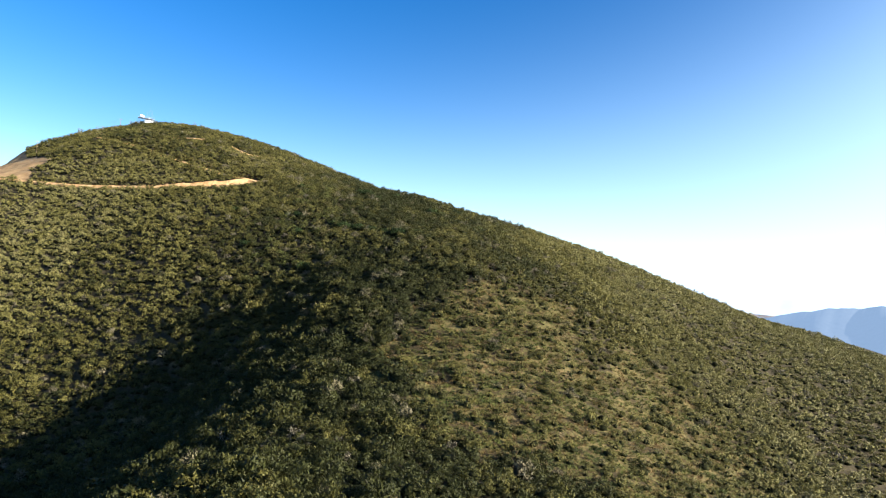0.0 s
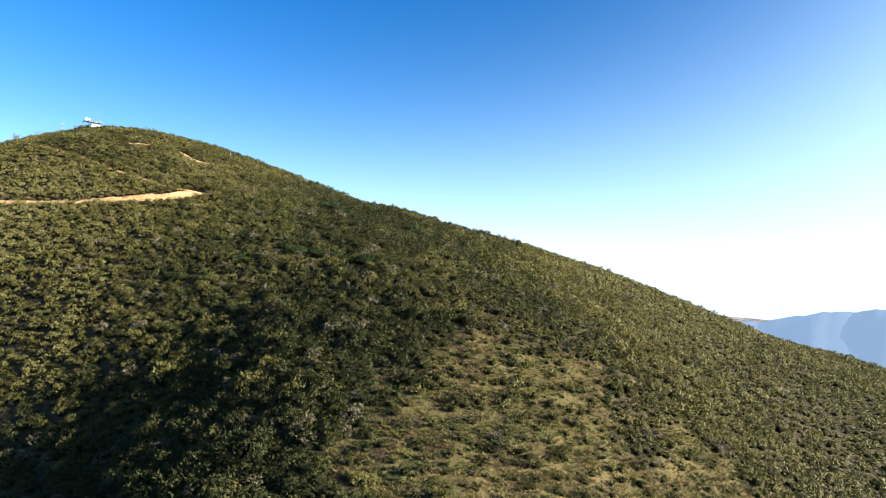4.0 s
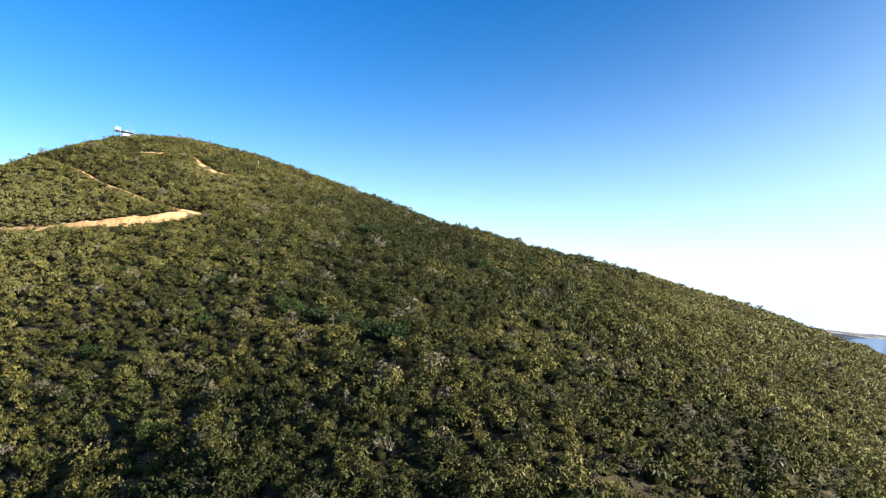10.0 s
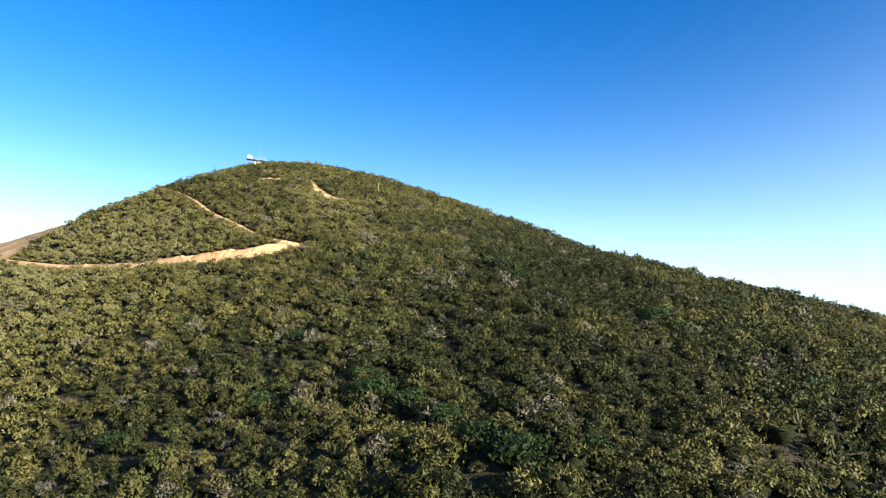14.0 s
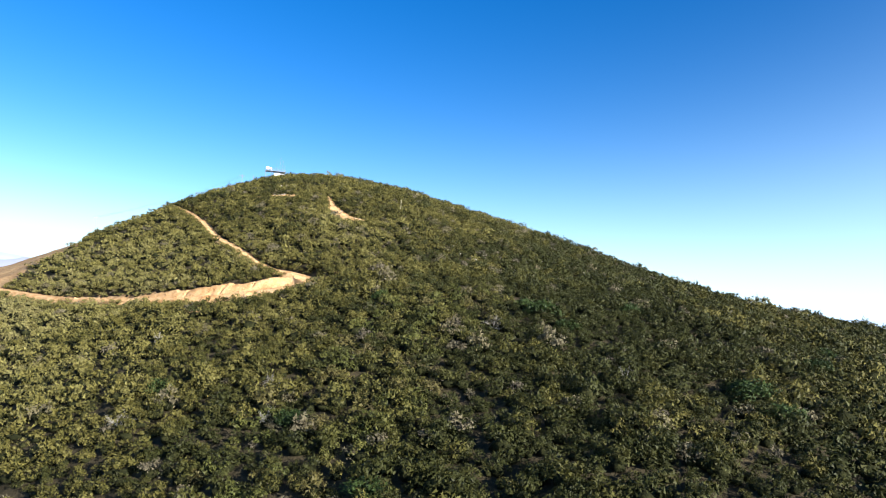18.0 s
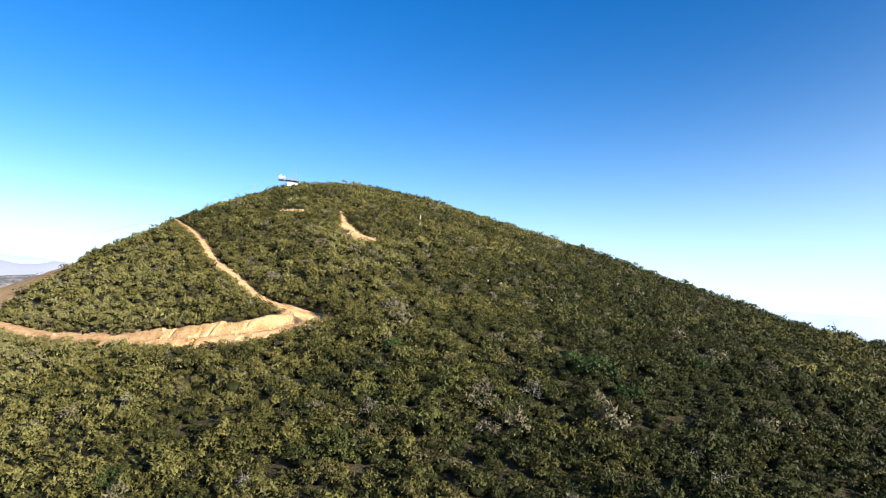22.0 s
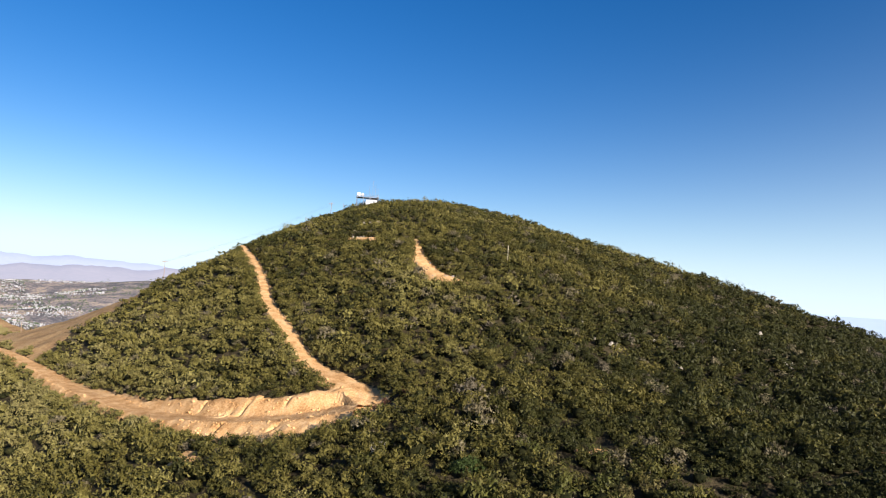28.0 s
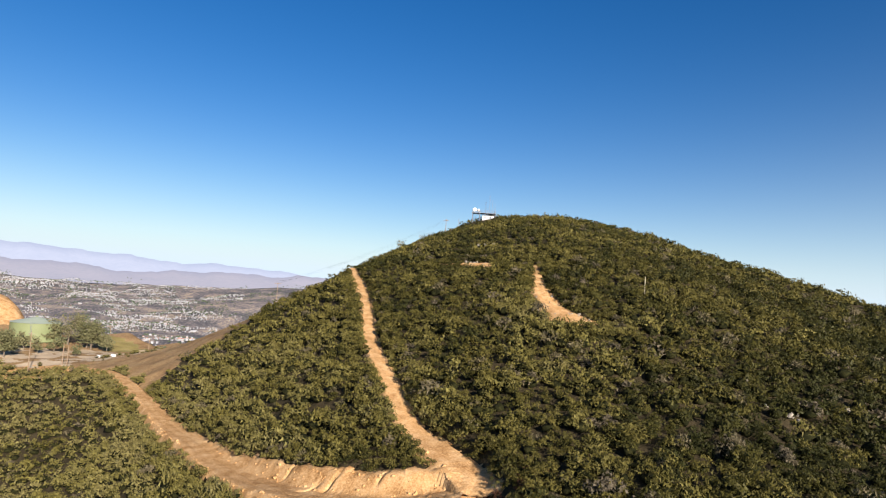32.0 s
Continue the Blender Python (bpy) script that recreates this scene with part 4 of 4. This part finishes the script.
for k in range(2):
    bm = bmesh.new()
    bmesh.ops.create_cone(bm, cap_ends=False, segments=64, radius1=9.25, radius2=9.25, depth=0.1, matrix=Matrix.Translation((0, 0, 2.5 + 2.4 * k)))
    part("seam", bm, TANK_GREEN, tank)
ladder = part("ladder", rod(rod(bmesh.new(), (8.3, -4.4, 0), (8.3, -4.4, 8.0), 0.04), (8.6, -4.0, 0), (8.6, -4.0, 8.0), 0.04), STEEL, tank)
for k in range(12):
    part("rung", rod(bmesh.new(), (8.3, -4.4, 0.4 + 0.65 * k), (8.6, -4.0, 0.4 + 0.65 * k), 0.025, sides=5), STEEL, ladder)
for x, y, w in ((-291, 347.5, 1.9), (-286.5, 350.5, 1.5)):
    cab = thing("utility_cabinet", x, y, height_at(x, y), 0.5, "small white utility cabinet on the worn yard", "cabinet", "utility cabinets")
    part("body", box(bmesh.new(), 0, 0, 0, w, 0.8, 0.8, 0, 0.03), WHITE, cab)
    part("door", box(bmesh.new(), 0, -0.42, 0.1, w * 0.8, 0.04, 0.6), WHITE, cab)
    part("lid", box(bmesh.new(), 0, 0, 0.8, w + 0.1, 0.9, 0.06), ROOF_GREY, cab)


# ---- trees ----
def tree(x, y, height, spread, seed, label, leaf_size=0.42, leaves=900, mat=None, trunk_part=0.35):
    r = np.random.RandomState(seed)
    ob = thing("tree", x, y, height_at(x, y), r.uniform(0, 6), label, "tree", "trees by the tank" if height > 6 else "ridge trees")
    bm = bmesh.new()
    top = limb(bm, Vector((0, 0, -0.3)), Vector((0.05, 0, 1)), height * 0.75, 0.028 * height, 7, r, 0.09, 8)
    tips = []
    for q in top[2:]:
        for k in range(3):
            a = r.uniform(0, 6.283)
            d = Vector((math.cos(a), math.sin(a), r.uniform(0.3, 0.9))).normalized()
            tips += limb(bm, q, d, spread * r.uniform(0.5, 0.95), 0.009 * height, 4, r, 0.2, 5)[2:]
    part("trunk", bm, BARK, ob, "", True)
    c = np.array([t[:] for t in tips])
    pick = c[r.randint(0, len(c), leaves)]
    pos = pick + r.normal(scale=0.09 * height, size=(leaves, 3)) * (1, 1, 0.75)
    pos[:, 2] = np.maximum(pos[:, 2], height * trunk_part * 0.8)
    a = r.normal(size=(leaves, 3))
    a /= np.linalg.norm(a, axis=1)[:, None]
    b = np.cross(a, r.normal(size=(leaves, 3)))
    b /= np.linalg.norm(b, axis=1)[:, None]
    s = leaf_size * r.uniform(0.6, 1.3, (leaves, 1))
    quad = np.stack([pos - a * s, pos - b * s * 0.6, pos + a * s, pos + b * s * 0.6], 1).reshape(-1, 3)
    f = np.arange(leaves * 4).reshape(-1, 4)
    mesh_object("crown", quad, f, (mat or TREE_LEAF,), parent=ob)
    return ob


tree(-334, 351, 14, 6.0, 1, "tall grey-green eucalyptus beside the water tank", 0.34, 1900)
tree(-329, 356.5, 13, 5.6, 2, "grey-green tree with a broad crown beside the tank", 0.34, 1700)
tree(-336, 346, 9.5, 4.2, 13, "thin leaning tree in front of the water tank", 0.42, 700)
tree(-325.5, 357, 10.5, 4.4, 3, "grey-green tree with a thin crown by the yard", 0.38, 2000)
tree(-320, 361, 7, 3.4, 9, "low dark tree at the edge of the field", 0.42, 600)
tree(-301, 320.5, 9.5, 4.0, 4, "dark bushy tree at the edge of the yard", 0.38, 2000)
tree(-309, 322, 8, 4.2, 5, "dark bushy tree at the edge of the yard", 0.38, 2000)
tree(-318, 331, 6, 3.6, 14, "low dark bushy tree below the water tank", 0.42, 700)
tree(-305, 332, 6.2, 2.2, 6, "small pale tree near the wooden poles", 0.35, 450)
tree(-312, 339, 6.0, 3.4, 7, "small dark tree shading the access track", 0.38, 600)
tree(-296, 341, 4.6, 2.0, 8, "small yellow-green tree near the wooden poles", 0.3, 350)
tree(-263, 466, 6.6, 2.3, 10, "small lone tree on the skyline of the ridge", 0.3, 300)
tree(-253, 468, 5.8, 2.2, 11, "thin grey shrub-like tree on the skyline", 0.16, 130)
tree(-249, 469, 5.2, 2.0, 12, "thin grey shrub-like tree on the skyline", 0.16, 130)


# ---- the far valley ----
def far_place(az, r):
    return -30 + r * math.sin(radians(az)), 200 + r * math.cos(radians(az))


def town(name, places, walls, roofs, label):
    """Joined small houses: x, y, width, depth, height, turn."""
    p = np.array(places)
    z = ground_height(p[:, 0], p[:, 1])[0]
    c, s = np.cos(p[:, 5])[:, None], np.sin(p[:, 5])[:, None]
    qx = np.array((-1, 1, 1, -1, -1, 1, 1, -1, -0.6, 0.6)) * p[:, 2:3] / 2
    qy = np.array((-1, -1, 1, 1, -1, -1, 1, 1, 0, 0)) * p[:, 3:4] / 2
    ridge = np.where(p[:, 2:3] < 9, 0.22 * p[:, 3:4], 0.02)
    qz = np.array((-3, -3, -3, -3, 0, 0, 0, 0, 0, 0)) + p[:, 4:5] * np.array((0, 0, 0, 0, 1, 1, 1, 1, 1, 1)) + ridge * np.array((0, 0, 0, 0, 0, 0, 0, 0, 1, 1))
    vs = np.stack([p[:, :1] + qx * c - qy * s, p[:, 1:2] + qx * s + qy * c, z[:, None] + qz], -1).reshape(-1, 3)
    tri = np.array(((0, 1, 5), (0, 5, 4), (1, 2, 6), (1, 6, 5), (2, 3, 7), (2, 7, 6), (3, 0, 4), (3, 4, 7), (4, 5, 9), (4, 9, 8), (6, 7, 8), (6, 8, 9), (5, 6, 9), (7, 4, 8)))
    n = len(p)
    fs = (tri[None] + 10 * np.arange(n)[:, None, None]).reshape(-1, 3)
    ms = np.where(np.tile(np.arange(14) < 8, n), 0, 1 + np.repeat(np.arange(n) % len(roofs), 14))
    return tagged(mesh_object(name, vs, fs, (walls, *roofs), face_mat=ms), label, "buildings", kind="stuff")


rt = np.random.RandomState(21)
spread_town, block = [], []
while len(spread_town) < 19000:
    az, r = rt.uniform(-86, -44), 1900 + 2000 * rt.uniform() ** 0.8
    x, y = far_place(az, r)
    lot = math.sin(x / 210) * math.sin(y / 170 + 1) + 0.6 * math.sin(x / 71 + y / 95)
    if lot + rt.normal(scale=0.9) < -0.3 + 1.3 * (r < 2200) or foothills(x, y) > 22:
        continue
    big_lot = rt.uniform() < 0.025
    w = rt.uniform(6, 14) if big_lot else rt.uniform(1.3, 3.1)
    spread_town.append((x, y, w, w * rt.uniform(0.5, 0.9), rt.uniform(2, 3.2) if big_lot else rt.uniform(0.9, 1.8), rt.choice((0.3, 1.87)) + rt.normal(scale=0.1)))
town("town", spread_town, WALL_WHITE, (WALL_WHITE, ROOF_GREY, WALL_WHITE, ROOF_RED), "pale houses and warehouses spread over the valley")
for k in range(70):
    x, y = far_place(-63.2 + rt.normal() * 1.6, 2040 + rt.normal() * 35)
    block.append((x, y, rt.uniform(5, 9), rt.uniform(4, 6), rt.uniform(2, 3.5), rt.uniform(0, 3)))
town("hillside_houses", block, WALL_WHITE, (ROOF_RED, WALL_WHITE), "white houses with red roofs at the valley's foot")
east = []
for k in range(420):
    az = rt.uniform(24, 62)
    x, y = far_place(az, 1480 + rt.normal() * 70 if k % 3 else 1850 + rt.normal() * 50)
    east.append((x, y, rt.uniform(6, 11), rt.uniform(5, 9), rt.uniform(3, 5), rt.uniform(0, 3)))
town("eastern_houses", east, WALL_WHITE, (WALL_WHITE, ROOF_GREY), "white houses along the hazy eastern valley")
woods = []
while len(woods) < 15000:
    az, r = rt.uniform(-88, -42), 1700 + 3200 * rt.uniform() ** 0.9
    x, y = far_place(az, r)
    if math.sin(x / 160 + 2) * math.sin(y / 130) + 0.5 * math.sin(x / 57 - y / 80) + rt.normal(scale=0.7) < -0.1:
        continue
    woods.append((x, y, rt.uniform(2.2, 5.5)))
wx, wy, wr = np.array(woods).T
wz = ground_height(wx, wy)[0]
v, f = np.array(((1, 0, 0), (0, 1, 0), (-1, 0, 0), (0, -1, 0), (0, 0, 1.0))), np.array(((0, 1, 4), (1, 2, 4), (2, 3, 4), (3, 0, 4)))
wv = (v[None] * wr[:, None, None] * (1, 1, 0.7) * (1 + 0.25 * rt.normal(size=(len(wr), len(v), 1))) + np.stack([wx, wy, wz + 0.5], 1)[:, None]).reshape(-1, 3)
wf = (f[None] + (np.arange(len(wr)) * len(v))[:, None, None]).reshape(-1, 3)
tagged(mesh_object("town_trees", wv, wf, (TOWN_GREEN,)), "dark tree clumps between the houses of the valley", "trees", kind="stuff")


def range_strip(name, radius, az0, az1, tops, foot, mat, label, seed, wave=9):
    """A far range: a folded slope that rises to an uneven crest."""
    az = np.linspace(az0, az1, 260)
    crest = np.interp(az, [t[0] for t in tops], [t[1] for t in tops])
    rough_line = sum(math.exp(-k * 0.45) * np.sin(az * (0.55 * 1.9 ** k) + seed * (k + 1.7)) for k in range(6))
    crest = crest + wave * rough_line
    vs = []
    for j, (e, back) in enumerate(((0, -520), (0.35, -330), (0.7, -150), (1.0, 0), (0.6, 120))):
        for a, c in zip(az, crest):
            fold = 40 * math.sin(a * 1.1 + j + seed) + 20 * math.sin(a * 2.7 + 2 * j)
            x, y = far_place(a, radius + back + (fold if 0 < j < 3 else 0))
            vs.append((x, y, foot + (c - foot) * e))
    n = len(az)
    i = (np.arange(4)[:, None] * n + np.arange(n - 1)[None, :]).ravel()
    ob = mesh_object(name, vs, np.stack([i, i + 1, i + n + 1, i + n], 1), (mat,), shade=True)
    return tagged(ob, label, "mountains", kind="structure")


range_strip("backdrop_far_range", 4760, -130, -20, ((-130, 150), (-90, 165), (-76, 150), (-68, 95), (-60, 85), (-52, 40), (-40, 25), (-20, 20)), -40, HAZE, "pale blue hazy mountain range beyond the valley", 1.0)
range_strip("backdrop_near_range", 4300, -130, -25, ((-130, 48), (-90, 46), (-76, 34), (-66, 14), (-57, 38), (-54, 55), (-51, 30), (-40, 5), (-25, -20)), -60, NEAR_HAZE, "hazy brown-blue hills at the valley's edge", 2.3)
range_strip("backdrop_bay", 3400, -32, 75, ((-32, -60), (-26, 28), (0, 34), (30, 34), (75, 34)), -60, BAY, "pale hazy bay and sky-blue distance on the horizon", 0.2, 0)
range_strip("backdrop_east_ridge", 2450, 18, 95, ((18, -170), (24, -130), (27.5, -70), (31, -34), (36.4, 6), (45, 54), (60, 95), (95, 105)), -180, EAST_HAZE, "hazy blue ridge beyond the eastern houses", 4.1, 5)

# ---- clods on the loose banks of the road ----
cl = np.random.RandomState(61)
along = LOWER[cl.randint(0, len(LOWER), 5200)]
cx, cy = along[:, 0] + cl.normal(scale=4.0, size=5200), along[:, 1] + cl.normal(scale=4.0, size=5200)
ok = (near_road(cx, cy)[2] > 0.6) & (near_road(cx, cy)[0] > 0.2)
cx, cy = cx[ok], cy[ok]
cr = np.clip(cl.lognormal(math.log(0.11), 0.5, len(cx)), 0.05, 0.42)
cz = ground_height(cx, cy)[0] + 0.1
v, f = ICO1
cv = (v[None] * cr[:, None, None] * (1 + 0.22 * cl.normal(size=(len(cx), len(v), 1))) * (1, 1, 0.8) + np.stack([cx, cy, cz], 1)[:, None]).reshape(-1, 3)
tagged(mesh_object("clods", cv, (f[None] + (np.arange(len(cx)) * len(v))[:, None, None]).reshape(-1, 3), (DIRT,)), "loose clods and stones on the cut banks", "stones", kind="stuff")
